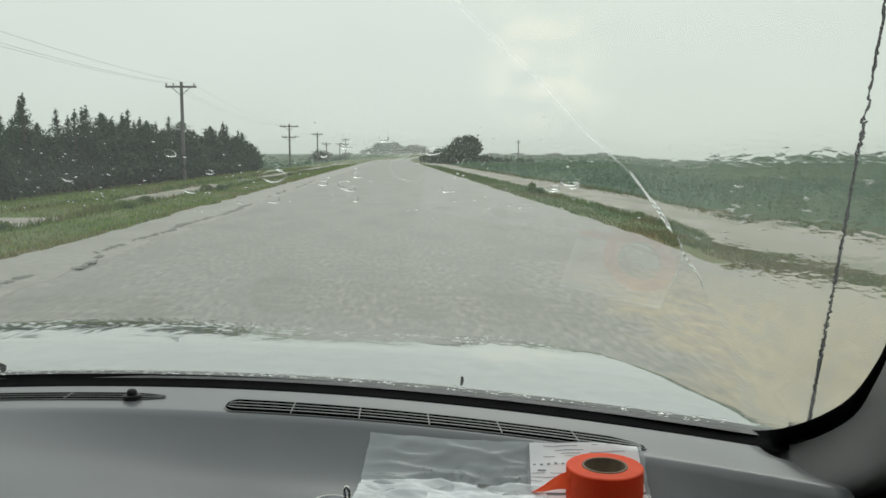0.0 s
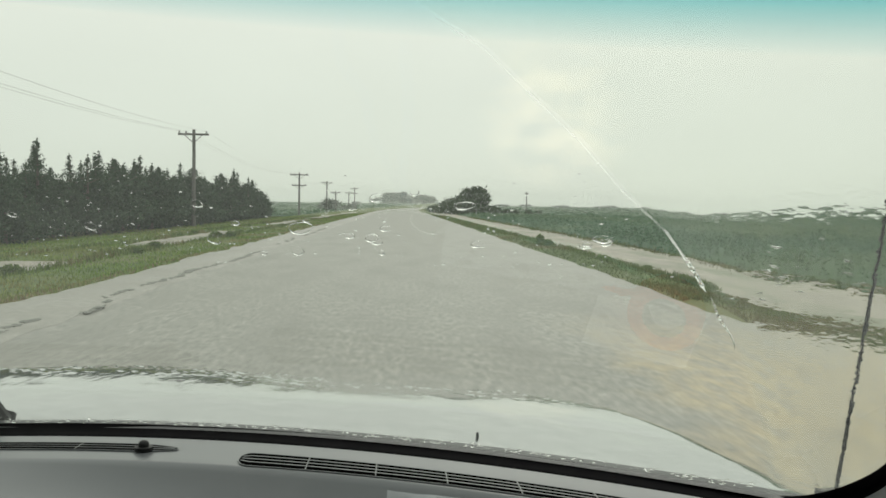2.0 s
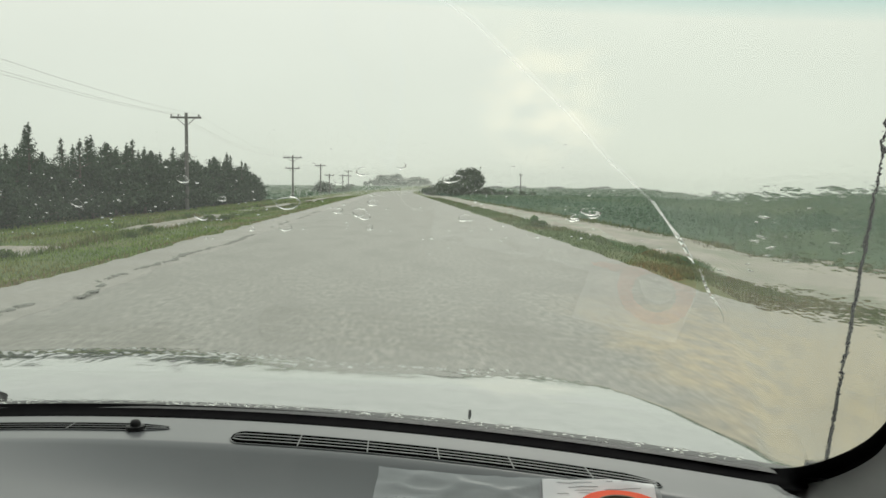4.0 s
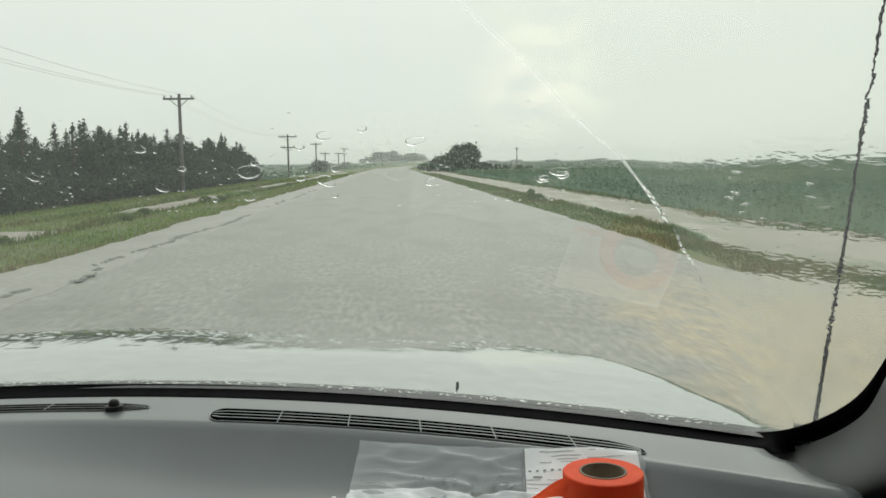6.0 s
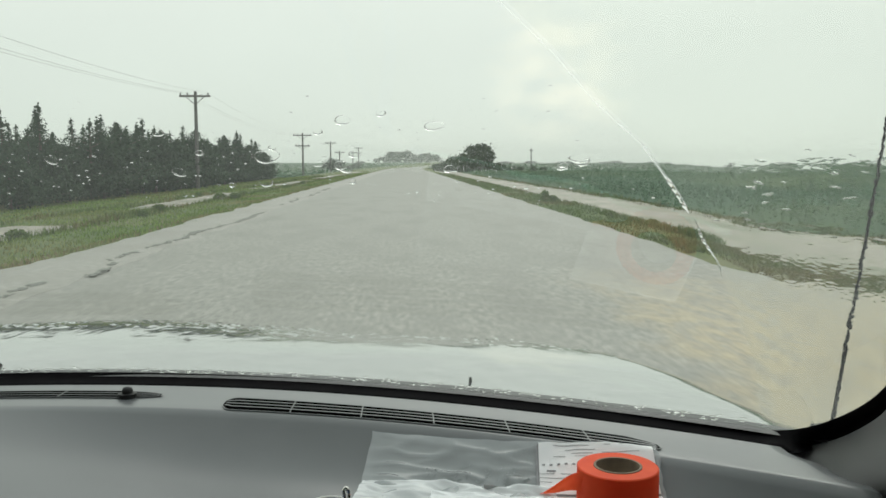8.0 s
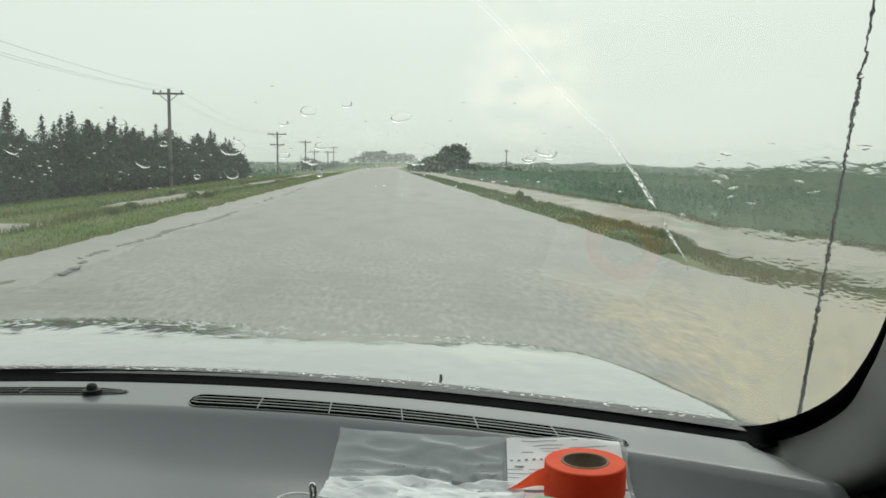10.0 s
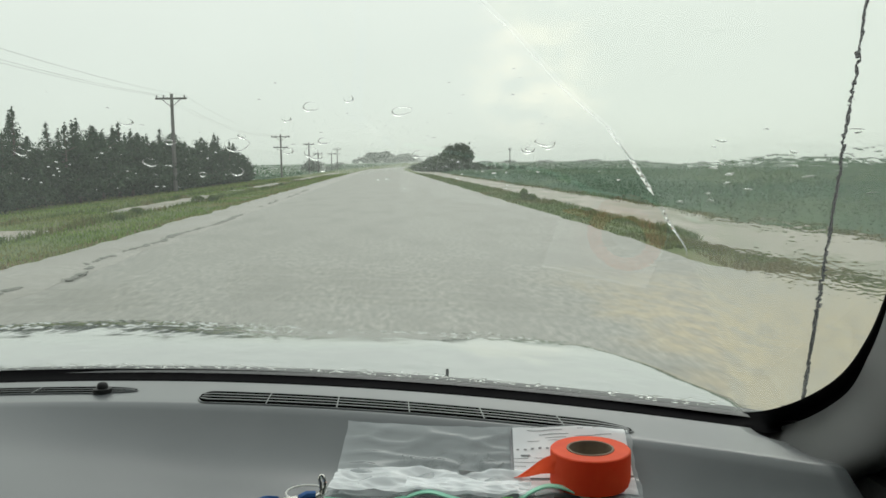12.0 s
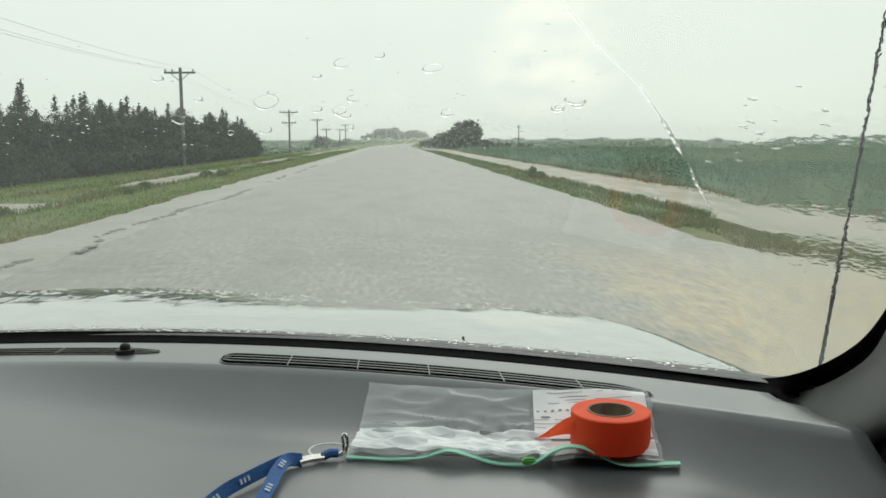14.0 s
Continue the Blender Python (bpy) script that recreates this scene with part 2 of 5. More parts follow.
def pane_glass(name, tint, haze_grime):
    """Thin clear glass: lets light straight through, mirrors by its angle, with a faint pale film, part wet smudging,
    part haze veil.
    """
    m = bpy.data.materials.new(name)
    m.use_nodes = True
    nodes, links = m.node_tree.nodes, m.node_tree.links
    nodes.remove(nodes["Principled BSDF"])
    clear = nodes.new("ShaderNodeBsdfTransparent")
    clear.inputs["Color"].default_value = (*tint, 1)
    # this film also lowers contrast, standing in for haze outside
    film = nodes.new("ShaderNodeBsdfTranslucent")
    film.inputs["Color"].default_value = (0.9, 0.95, 0.9, 1)
    co = nodes.new("ShaderNodeTexCoord")
    film_noise = nodes.new("ShaderNodeTexNoise")
    film_noise.inputs["Scale"].default_value, film_noise.inputs["Detail"].default_value = 5, 6
    links.new(co.outputs["Object"], film_noise.inputs["Vector"])
    amount = nodes.new("ShaderNodeMapRange")
    amount.inputs["From Min"].default_value, amount.inputs["From Max"].default_value = 0.3, 0.7
    amount.inputs["To Min"].default_value, amount.inputs["To Max"].default_value = haze_grime * 0.7, haze_grime * 1.3
    links.new(film_noise.outputs["Fac"], amount.inputs["Value"])
    body = nodes.new("ShaderNodeMixShader")
    links.new(amount.outputs[0], body.inputs[0])
    links.new(clear.outputs[0], body.inputs[1])
    links.new(film.outputs[0], body.inputs[2])
    mirror = nodes.new("ShaderNodeBsdfGlossy")
    mirror.inputs["Roughness"].default_value = 0.02
    fres = nodes.new("ShaderNodeFresnel")
    fres.inputs["IOR"].default_value = 1.45
    both = nodes.new("ShaderNodeMixShader")
    links.new(fres.outputs[0], both.inputs[0])
    links.new(body.outputs[0], both.inputs[1])
    links.new(mirror.outputs[0], both.inputs[2])
    links.new(both.outputs[0], nodes["Material Output"].inputs["Surface"])
    return m


def tint_glass(name, low, high):
    """The sun strip of a windscreen: a teal dye that grows denser towards the top edge."""
    m = bpy.data.materials.new(name)
    m.use_nodes = True
    nodes, links = m.node_tree.nodes, m.node_tree.links
    nodes.remove(nodes["Principled BSDF"])
    co = nodes.new("ShaderNodeTexCoord")
    xyz = nodes.new("ShaderNodeSeparateXYZ")
    links.new(co.outputs["Object"], xyz.inputs[0])
    bow = nodes.new("ShaderNodeMath")
    bow.operation = "MULTIPLY_ADD"
    bow.inputs[1].default_value = 0.084
    links.new(xyz.outputs["X"], bow.inputs[0])
    links.new(xyz.outputs["Z"], bow.inputs[2])
    grow = nodes.new("ShaderNodeValToRGB")
    rise = nodes.new("ShaderNodeMapRange")
    rise.inputs["From Min"].default_value, rise.inputs["From Max"].default_value = low, high
    links.new(bow.outputs[0], rise.inputs["Value"])
    links.new(rise.outputs[0], grow.inputs[0])
    e = grow.color_ramp.elements
    e[0].position, e[0].color = 0, (1, 1, 1, 1)
    e[1].position, e[1].color = 1, (0.02, 0.22, 0.30, 1)
    half = e.new(0.4)
    half.color = (0.22, 0.62, 0.70, 1)
    dye = nodes.new("ShaderNodeBsdfTransparent")
    links.new(grow.outputs[0], dye.inputs["Color"])
    links.new(dye.outputs[0], nodes["Material Output"].inputs["Surface"])
    return m


def clear_plastic(name, clear, haze):
    m = bpy.data.materials.new(name)
    m.use_nodes = True
    nodes, links = m.node_tree.nodes, m.node_tree.links
    skin = nodes["Principled BSDF"]
    skin.inputs["Base Color"].default_value = (*haze, 1)
    skin.inputs["Roughness"].default_value = 0.15
    skin.inputs["Specular IOR Level"].default_value = 0.6
    co = nodes.new("ShaderNodeTexCoord")
    grain = nodes.new("ShaderNodeTexNoise")
    grain.inputs["Scale"].default_value, grain.inputs["Detail"].default_value = 17, 0.5
    links.new(co.outputs["Object"], grain.inputs["Vector"])
    relief = nodes.new("ShaderNodeBump")
    relief.inputs["Strength"].default_value, relief.inputs["Distance"].default_value = 1.0, 0.0035
    links.new(grain.outputs["Fac"], relief.inputs["Height"])
    links.new(relief.outputs[0], skin.inputs["Normal"])
    see = nodes.new("ShaderNodeBsdfTransparent")
    see.inputs["Color"].default_value = (0.95, 0.97, 0.97, 1)
    both = nodes.new("ShaderNodeMixShader")
    both.inputs[0].default_value = clear
    links.new(skin.outputs[0], both.inputs[1])
    links.new(see.outputs[0], both.inputs[2])
    links.new(both.outputs[0], nodes["Material Output"].inputs["Surface"])
    return m


M_GROUND = surface("wet_grass_ground", (0.062, 0.098, 0.030), (0.125, 0.165, 0.052), 3.0, (0.7, 0.9), 0.03, 12, spec=0.15, blotch=(0.15, 0.145, 0.07), blotch_scale=0.3)
M_ROAD = road_surface("wet_road")
M_SHOULDER = surface("wet_gravel", (0.19, 0.186, 0.162), (0.325, 0.318, 0.28), 9, (0.45, 0.75), 0.012, 25, blotch=(0.225, 0.22, 0.19), blotch_scale=0.8)
M_CRUMB = surface("broken_asphalt", (0.085, 0.095, 0.075), (0.17, 0.17, 0.145), 20, (0.4, 0.8), 0.01, 60)
M_WATER = surface("flood_water", (0.20, 0.185, 0.15), (0.33, 0.305, 0.25), 2.2, (0.5, 0.75), 0.02, 5.0, spec=0.25, blotch=(0.16, 0.17, 0.115), blotch_scale=0.7, stretch_by=(1, 0.35, 1))
M_BLADE = surface("grass_blades", (0.095, 0.158, 0.030), (0.19, 0.275, 0.066), 2.0, (0.6, 0.8), spec=0.15, per_island=0.35, translucent=0.3, blotch=(0.21, 0.205, 0.085), blotch_scale=0.25)
M_WEED = surface("verge_weeds", (0.070, 0.115, 0.034), (0.135, 0.18, 0.058), 2.0, (0.6, 0.8), spec=0.15, per_island=0.35, translucent=0.25, blotch=(0.16, 0.135, 0.06), blotch_scale=0.3)
M_STRAW = surface("dead_straw", (0.16, 0.125, 0.065), (0.29, 0.235, 0.13), 2.0, (0.7, 0.9), spec=0.1, per_island=0.35, translucent=0.2)
M_CROP = surface("crop_leaves", (0.036, 0.090, 0.046), (0.062, 0.125, 0.062), 1.5, (0.65, 0.85), spec=0.12, per_island=0.3, translucent=0.2, blotch=(0.085, 0.13, 0.055), blotch_scale=0.05)
M_CEDAR = surface("cedar_needles", (0.036, 0.062, 0.039), (0.066, 0.100, 0.058), 3.0, (0.6, 0.8), spec=0.2, per_island=0.22, per_object=0.15, translucent=0.15)
M_FOLIAGE = surface("dark_foliage", (0.048, 0.074, 0.044), (0.080, 0.110, 0.060), 2.0, (0.6, 0.8), spec=0.2, per_island=0.35, per_object=0.15, translucent=0.15)
# distant foliage with rain haze mixed into its pale base colour
M_HAZED = surface("hazed_far_foliage", (0.135, 0.160, 0.135), (0.175, 0.200, 0.168), 0.5, (0.7, 0.9), per_island=0.2, translucent=0.2)
M_BARK = surface("bark", (0.06, 0.05, 0.04), (0.12, 0.10, 0.08), 12, (0.7, 0.9), 0.02, 30)
M_POLE = surface("weathered_pole_wood", (0.082, 0.080, 0.074), (0.150, 0.145, 0.135), 6, (0.6, 0.9), 0.01, 30, stretch_by=(4, 4, 0.4))
M_WIRE = surface("wire", (0.36, 0.37, 0.36), (0.44, 0.45, 0.44), 1, (0.5, 0.6))
M_CERAMIC = surface("grey_ceramic", (0.2, 0.2, 0.2), (0.3, 0.3, 0.3), 5, (0.2, 0.3))

M_HOOD = surface("wet_silver_paint", (0.33, 0.352, 0.344), (0.39, 0.412, 0.402), 30, (0.08, 0.18), 0.0009, 22, metal=0.8, coat=1.0, blotch=(0.36, 0.38, 0.372), blotch_scale=3)
M_COWL = surface("wet_black_plastic", (0.020, 0.022, 0.023), (0.042, 0.045, 0.046), 60, (0.35, 0.6), 0.002, 90, spec=0.35)
M_DASH = surface("grey_dash_vinyl", (0.076, 0.084, 0.088), (0.094, 0.102, 0.106), 9, (0.34, 0.42), 0.000008, 700, spec=0.35, coat=0.46, blotch=(0.084, 0.093, 0.097), blotch_scale=5)
M_DASH.node_tree.nodes["Principled BSDF"].inputs["Coat Roughness"].default_value = 0.27
M_TRIM = surface("grey_pillar_trim", (0.41, 0.413, 0.405), (0.46, 0.463, 0.455), 12, (0.25, 0.33), 0.00001, 500, spec=0.9)
M_BLACK = surface("black_rubber", (0.0025, 0.0025, 0.003), (0.006, 0.006, 0.0065), 40, (0.85, 0.95), spec=0.03)
# near black, so a flat sheet reads as the shade inside vent slots
M_SLOT_SHADE = surface("vent_slot_shade", (0.0012, 0.0012, 0.0012), (0.0025, 0.0025, 0.0025), 30, (0.9, 1.0), spec=0.0)
M_WIPER = surface("satin_black_metal", (0.008, 0.009, 0.009), (0.016, 0.017, 0.017), 50, (0.4, 0.6), spec=0.22)
M_LINER = surface("headliner_cloth", (0.03, 0.03, 0.029), (0.05, 0.05, 0.048), 60, (0.8, 0.95), 0.001, 300)
M_CLOTH = surface("grey_headliner_cloth", (0.07, 0.07, 0.068), (0.10, 0.10, 0.098), 60, (0.8, 0.95), 0.001, 300)
M_GLASS = pane_glass("windscreen_glass", (0.95, 0.985, 0.955), 0.05)
# glass for windows out of view, dyed dark to hold light out of the cabin
M_DIM_GLASS = pane_glass("cabin_dimming_glass", (0.05, 0.055, 0.055), 0.0)
M_SIDE_DIM = pane_glass("side_dimming_glass", (0.27, 0.30, 0.285), 0.02)
M_TINT = tint_glass("sun_strip_dye", 1.445, 1.500)
M_DROP = water_glass("rain_water")
M_FILM = film_water("running_rain_film")
M_SMEAR = smear_water("wiper_smear")
M_ORANGE = surface("orange_flagging_vinyl", (0.86, 0.10, 0.035), (0.95, 0.14, 0.05), 30, (0.5, 0.65), 0.00008, 200, spec=0.2, translucent=0.35)
M_LOOSE = surface("thin_orange_vinyl", (0.90, 0.12, 0.04), (0.96, 0.16, 0.055), 30, (0.5, 0.65), spec=0.2, translucent=0.45)
M_CARD = surface("brown_cardboard", (0.15, 0.115, 0.075), (0.22, 0.17, 0.115), 80, (0.7, 0.9))
M_BAG = clear_plastic("bag_film", 0.42, (0.33, 0.36, 0.362))
M_FOLD = clear_plastic("folded_bag_film", 0.40, (0.80, 0.83, 0.84))
M_MINT = surface("mint_plastic", (0.34, 0.76, 0.56), (0.42, 0.84, 0.66), 20, (0.25, 0.4), translucent=0.2)
M_GREEN = surface("green_plastic", (0.10, 0.42, 0.08), (0.14, 0.52, 0.10), 20, (0.3, 0.4))
M_PAPER = surface("white_paper", (0.72, 0.73, 0.74), (0.80, 0.80, 0.80), 30, (0.7, 0.9))
M_INK = surface("grey_print_ink", (0.17, 0.17, 0.18), (0.26, 0.26, 0.27), 60, (0.6, 0.8))
M_MARKER = surface("worn_marker", (0.13, 0.15, 0.15), (0.22, 0.24, 0.24), 90, (0.5, 0.7))
M_BLUE = surface("blue_woven_ribbon", (0.008, 0.062, 0.21), (0.016, 0.105, 0.31), 300, (0.6, 0.8), 0.0004, 900)
M_WHITE = surface("white_print", (0.36, 0.46, 0.56), (0.46, 0.55, 0.64), 200, (0.6, 0.8))
M_METAL = surface("nickel_plate", (0.62, 0.60, 0.56), (0.72, 0.70, 0.66), 60, (0.15, 0.3), metal=1.0)
M_CORD = surface("white_cord", (0.62, 0.62, 0.58), (0.75, 0.75, 0.70), 90, (0.5, 0.7))


# ---- building helpers ----
def mesh_of(name, verts, faces, material, smooth=True):
    me = bpy.data.meshes.new(name)
    me.from_pydata([tuple(v) for v in verts], [], [tuple(f) for f in faces])
    me.materials.append(material)
    if smooth:
        me.polygons.foreach_set("use_smooth", [True] * len(me.polygons))
    me.update()
    return me


def raw_part(name, verts, faces, material, parent=None, label="", smooth=True):
    ob = new(name, mesh_of(name, verts, faces, material, smooth))
    ob.parent = parent
    if label:
        tagged(ob, label)
    return ob


def part(name, bm, material, parent=None, label="", smooth=True):
    """Link a bmesh as one mesh object under a thing or a part."""
    me = bpy.data.meshes.new(name)
    bmesh.ops.recalc_face_normals(bm, faces=bm.faces)
    bm.to_mesh(me)
    bm.free()
    me.materials.append(material)
    if smooth:
        me.polygons.foreach_set("use_smooth", [True] * len(me.polygons))
        me.set_sharp_from_angle(angle=radians(40))
    ob = new(name, me)
    ob.parent = parent
    if label:
        tagged(ob, label)
    return ob


def thing(name, label, category, place=(0, 0, 0), group="", kind=""):
    ob = tagged(new(name), label, category, group, kind)
    ob.location = place
    return ob


def box(bm, centre, size, bevel=0.0, turn=None):
    m = Matrix.Translation(centre) @ (turn.to_4x4() if turn else Matrix()) @ Matrix.Diagonal((*size, 1))
    made = bmesh.ops.create_cube(bm, size=1, matrix=m)["verts"]
    if bevel:
        edges = {e for v in made for e in v.link_edges}
        bmesh.ops.bevel(bm, geom=list(edges), offset=bevel, segments=2, affect="EDGES")


def spline(points, steps):
    """A Catmull-Rom curve through the points."""
    p = [Vector(q) for q in points]
    p = [p[0] * 2 - p[1], *p, p[-1] * 2 - p[-2]]
    out = []
    for i in range(1, len(p) - 2):
        for k in range(steps):
            t = k / steps
            a, b, c, d = p[i - 1], p[i], p[i + 1], p[i + 2]
            out.append(0.5 * (2 * b + (c - a) * t + (2 * a - 5 * b + 4 * c - d) * t * t + (3 * b - a - 3 * c + d) * t ** 3))
    out.append(p[-2])
    return out


def sweep(bm, path, section, up=None, taper=None, closed=True):
    """Sweep a section of (side, up) pairs along a path. up: a vector, or one for each point."""
    rings = []
    n = len(path)
    for i, p in enumerate(path):
        ahead = (path[min(i + 1, n - 1)] - path[max(i - 1, 0)]).normalized()
        u = Vector((0, 0, 1)) if up is None else (up[i] if isinstance(up, list) else Vector(up))
        side = ahead.cross(u).normalized()
        u = side.cross(ahead).normalized()
        k = taper(i / (n - 1)) if taper else 1.0
        rings.append([bm.verts.new(p + side * a * k + u * b * k) for a, b in section])
    m = len(section)
    for r0, r1 in zip(rings, rings[1:]):
        for j in range(m if closed else m - 1):
            bm.faces.new((r0[j], r0[(j + 1) % m], r1[(j + 1) % m], r1[j]))
    if closed:
        bm.faces.new(rings[0][::-1])
        bm.faces.new(rings[-1])


def ring_section(r, sides=8):
    return [(r * math.cos(2 * math.pi * k / sides), r * math.sin(2 * math.pi * k / sides)) for k in range(sides)]


def flat_section(w, h):
    b = min(w, h) * 0.25
    return [(-w / 2 + b, -h / 2), (w / 2 - b, -h / 2), (w / 2, -h / 2 + b), (w / 2, h / 2 - b), (w / 2 - b, h / 2), (-w / 2 + b, h / 2), (-w / 2, h / 2 - b), (-w / 2, -h / 2 + b)]


def grid_faces(rows, cols):
    return [(i * cols + j, i * cols + j + 1, (i + 1) * cols + j + 1, (i + 1) * cols + j) for i in range(rows - 1) for j in range(cols - 1)]


def noise2(x, y, z=0.0):
    return noise.noise(Vector((x, y, z)))


def step(a, b, x):
    t = min(1.0, max(0.0, (x - a) / (b - a)))
    return t * t * (3 - 2 * t)


# ---- the land ----
ROAD_L, ROAD_R = -5.1, 4.35


def bend(y):
    """How far the road's line drifts to the right in the distance."""
    return 30 * step(190, 620, y)


def flare(y):
    """How far the road widens over the field side close by."""
    return 0.75 * step(12, 7.5, y)


def wet(y):
    """Where the ditch beside the windbreak holds water: in patches, fewer close by."""
    return step(0.35, 0.6, 0.62 + 0.9 * noise2(y * 0.13, 41.0) - 0.22 * step(29, 22, y))


def land_z(x, y):
    """Height of the soil: a flat road bed, shallow flooded ditches, fields, and low rises far off."""
    u = x - bend(y)
    if u < ROAD_L:
        d = ROAD_L - u
        z = -0.03 - 0.10 * step(0, 1.0, d) - wet(y) * (0.30 * step(2.3, 3.2, d) - 0.20 * step(4.4, 5.4, d)) - 0.10 * (1 - wet(y)) * step(4.4, 5.4, d) - 0.30 * step(5, 12, d)
        z += 0.05 * noise2(x * 0.5, y * 0.2)
        z += 2.3 * step(180, 620, y) + 1.2 * step(60, 300, -x)
    elif u > ROAD_R + flare(y):
        d = u - ROAD_R - flare(y)
        z = -0.03 - 0.04 * step(0, 1.0, d) - 0.16 * step(1.1, 1.8, d) + 0.10 * step(4.5, 5.6, d)
        z += 0.04 * noise2(x * 0.5, y * 0.2)
        z += 1.5 * step(150, 600, y)
    else:
        z = -0.06
    if -12 < u < 12:
        z += 0.3 * step(240, 700, y)
    return z


xs = sorted({*np.linspace(-40, 40, 161), *np.linspace(-14, 14, 113), *np.geomspace(40, 2600, 26), *(-np.geomspace(40, 2600, 26))})
ys = sorted({*np.linspace(-60, 60, 81), *np.geomspace(60, 3200, 70), *(-np.geomspace(60, 2600, 12))})
ground = raw_part("ground", [(x, y, land_z(x, y)) for y in ys for x in xs], grid_faces(len(ys), len(xs)), M_GROUND)
tagged(ground, "wet green grass verges and flat farmland soil", "ground", kind="structure")

# the road: pale wet surface, with uneven gravel shoulders
road_y = [*np.linspace(-60, -14.5, 40), *np.linspace(-14, 60, 150), *np.geomspace(61, 900, 90)]
road_v = []
for y in road_y:
    wob_l, wob_r = 0.30 * noise2(y * 0.5, 3.1) + 0.16 * noise2(y * 1.7, 8), 0.20 * noise2(y * 0.35, 9.7) + 0.12 * noise2(y * 1.2, 2)
    for k, u in enumerate((-1.0, -0.97, -0.76, -0.5, -0.2, 0.1, 0.4, 0.7, 0.97, 1.0)):
        mid_x, half_w = (ROAD_L + ROAD_R) / 2, (ROAD_R - ROAD_L) / 2
        x = mid_x + half_w * u + (wob_l if u < -0.9 else wob_r + flare(y) if u > 0.9 else 0)
        z = 0.0 - 0.015 * u * u if abs(u) < 0.99 else -0.09
        road_v.append((x + bend(y), y, z + 0.3 * step(240, 700, y)))
road = raw_part("road", road_v, grid_faces(len(road_y), 10), M_ROAD)
tagged(road, "pale grey wet rural road under heavy rain", "road", kind="structure")

sh_y = np.linspace(-60, 150, 420)
sh_v = []
for y in sh_y:
    inner = -3.75 + 0.16 * noise2(y * 0.8, 1.7) + 0.12 * noise2(y * 2.6, 4.4)
    outer = ROAD_L + 0.05 + 0.30 * noise2(y * 0.5, 3.1) + 0.16 * noise2(y * 1.7, 8)
    for a, z in ((outer, -0.02), (outer + 0.06, 0.004), (inner - 0.06, 0.006), (inner, -0.01)):
        sh_v.append((a, y, z + 0.004))
shoulder = raw_part("road_shoulder", sh_v, grid_faces(len(sh_y), 4), M_SHOULDER)
tagged(shoulder, "pale washed-out gravel shoulder beside the road", "road shoulder", kind="structure")


def crumb_strip():
    """Broken edge of the old asphalt: a wandering line of dark crumbs and moss, in longer and shorter runs."""
    bm = bmesh.new()
    rng = random.Random(5)
    y = 6.5
    while y < 48:
        run = rng.choice((0.4, 0.9, 2.2, 4.5)) * rng.uniform(0.7, 1.3)
        off, yy = rng.gauss(0, 0.07), y
        while yy < y + run:
            thick = math.sin(math.pi * (yy - y) / run) ** 0.5 if yy > y else 0.3
            x = -4.0 + off + 0.16 * noise2(yy * 0.8, 1.7) + rng.gauss(0, 0.035)
            s = (0.018 + 0.05 * rng.random() ** 2) * (0.5 + 0.7 * thick)
            made = bmesh.ops.create_icosphere(bm, subdivisions=1, radius=s)["verts"]
            for v in made:
                v.co = Vector((x + v.co.x * rng.uniform(0.7, 1.4), yy + v.co.y * 2.0, 0.010 + v.co.z * 0.35))
            yy += rng.uniform(0.03, 0.09)
        y = yy + rng.choice((0.2, 0.6, 1.5, 3.0)) * rng.uniform(0.6, 1.4)
    return bm


tagged(part("broken_road_edge", crumb_strip(), M_CRUMB), "broken dark asphalt crumbs along the road's edge", "road edge", kind="stuff")


def ditch_water(name, x0, x1, y0, y1, level, seed, label):
    """A long uneven sheet of standing water in a ditch."""
    rows = np.linspace(y0, y1, int((y1 - y0) / 0.4))
    v = []
    for y in rows:
        a = x0 - (0.4 * step(18, 12, y) if x0 > 0 else 0) + 0.40 * noise2(y * 0.25, seed) + 0.28 * noise2(y * 0.9, seed + 3)
        b = x1 + 0.45 * noise2(y * 0.22, seed + 7) + 0.28 * noise2(y * 1.0, seed + 5)
        for k in range(5):
            v.append((a + (b - a) * k / 4 + bend(y), y, level + 1.2 * step(240, 700, y)))
    ob = raw_part(name, v, grid_faces(len(rows), 5), M_WATER)
    return tagged(ob, label, "water", kind="structure")


ditch_water("water_left", -9.75, -7.95, 4, 170, -0.215, 2.0, "pale muddy flood water standing in the ditch")
ditch_water("water_right", 5.75, 8.9, 3, 210, -0.155, 12.0, "pale muddy flood water running along the field")


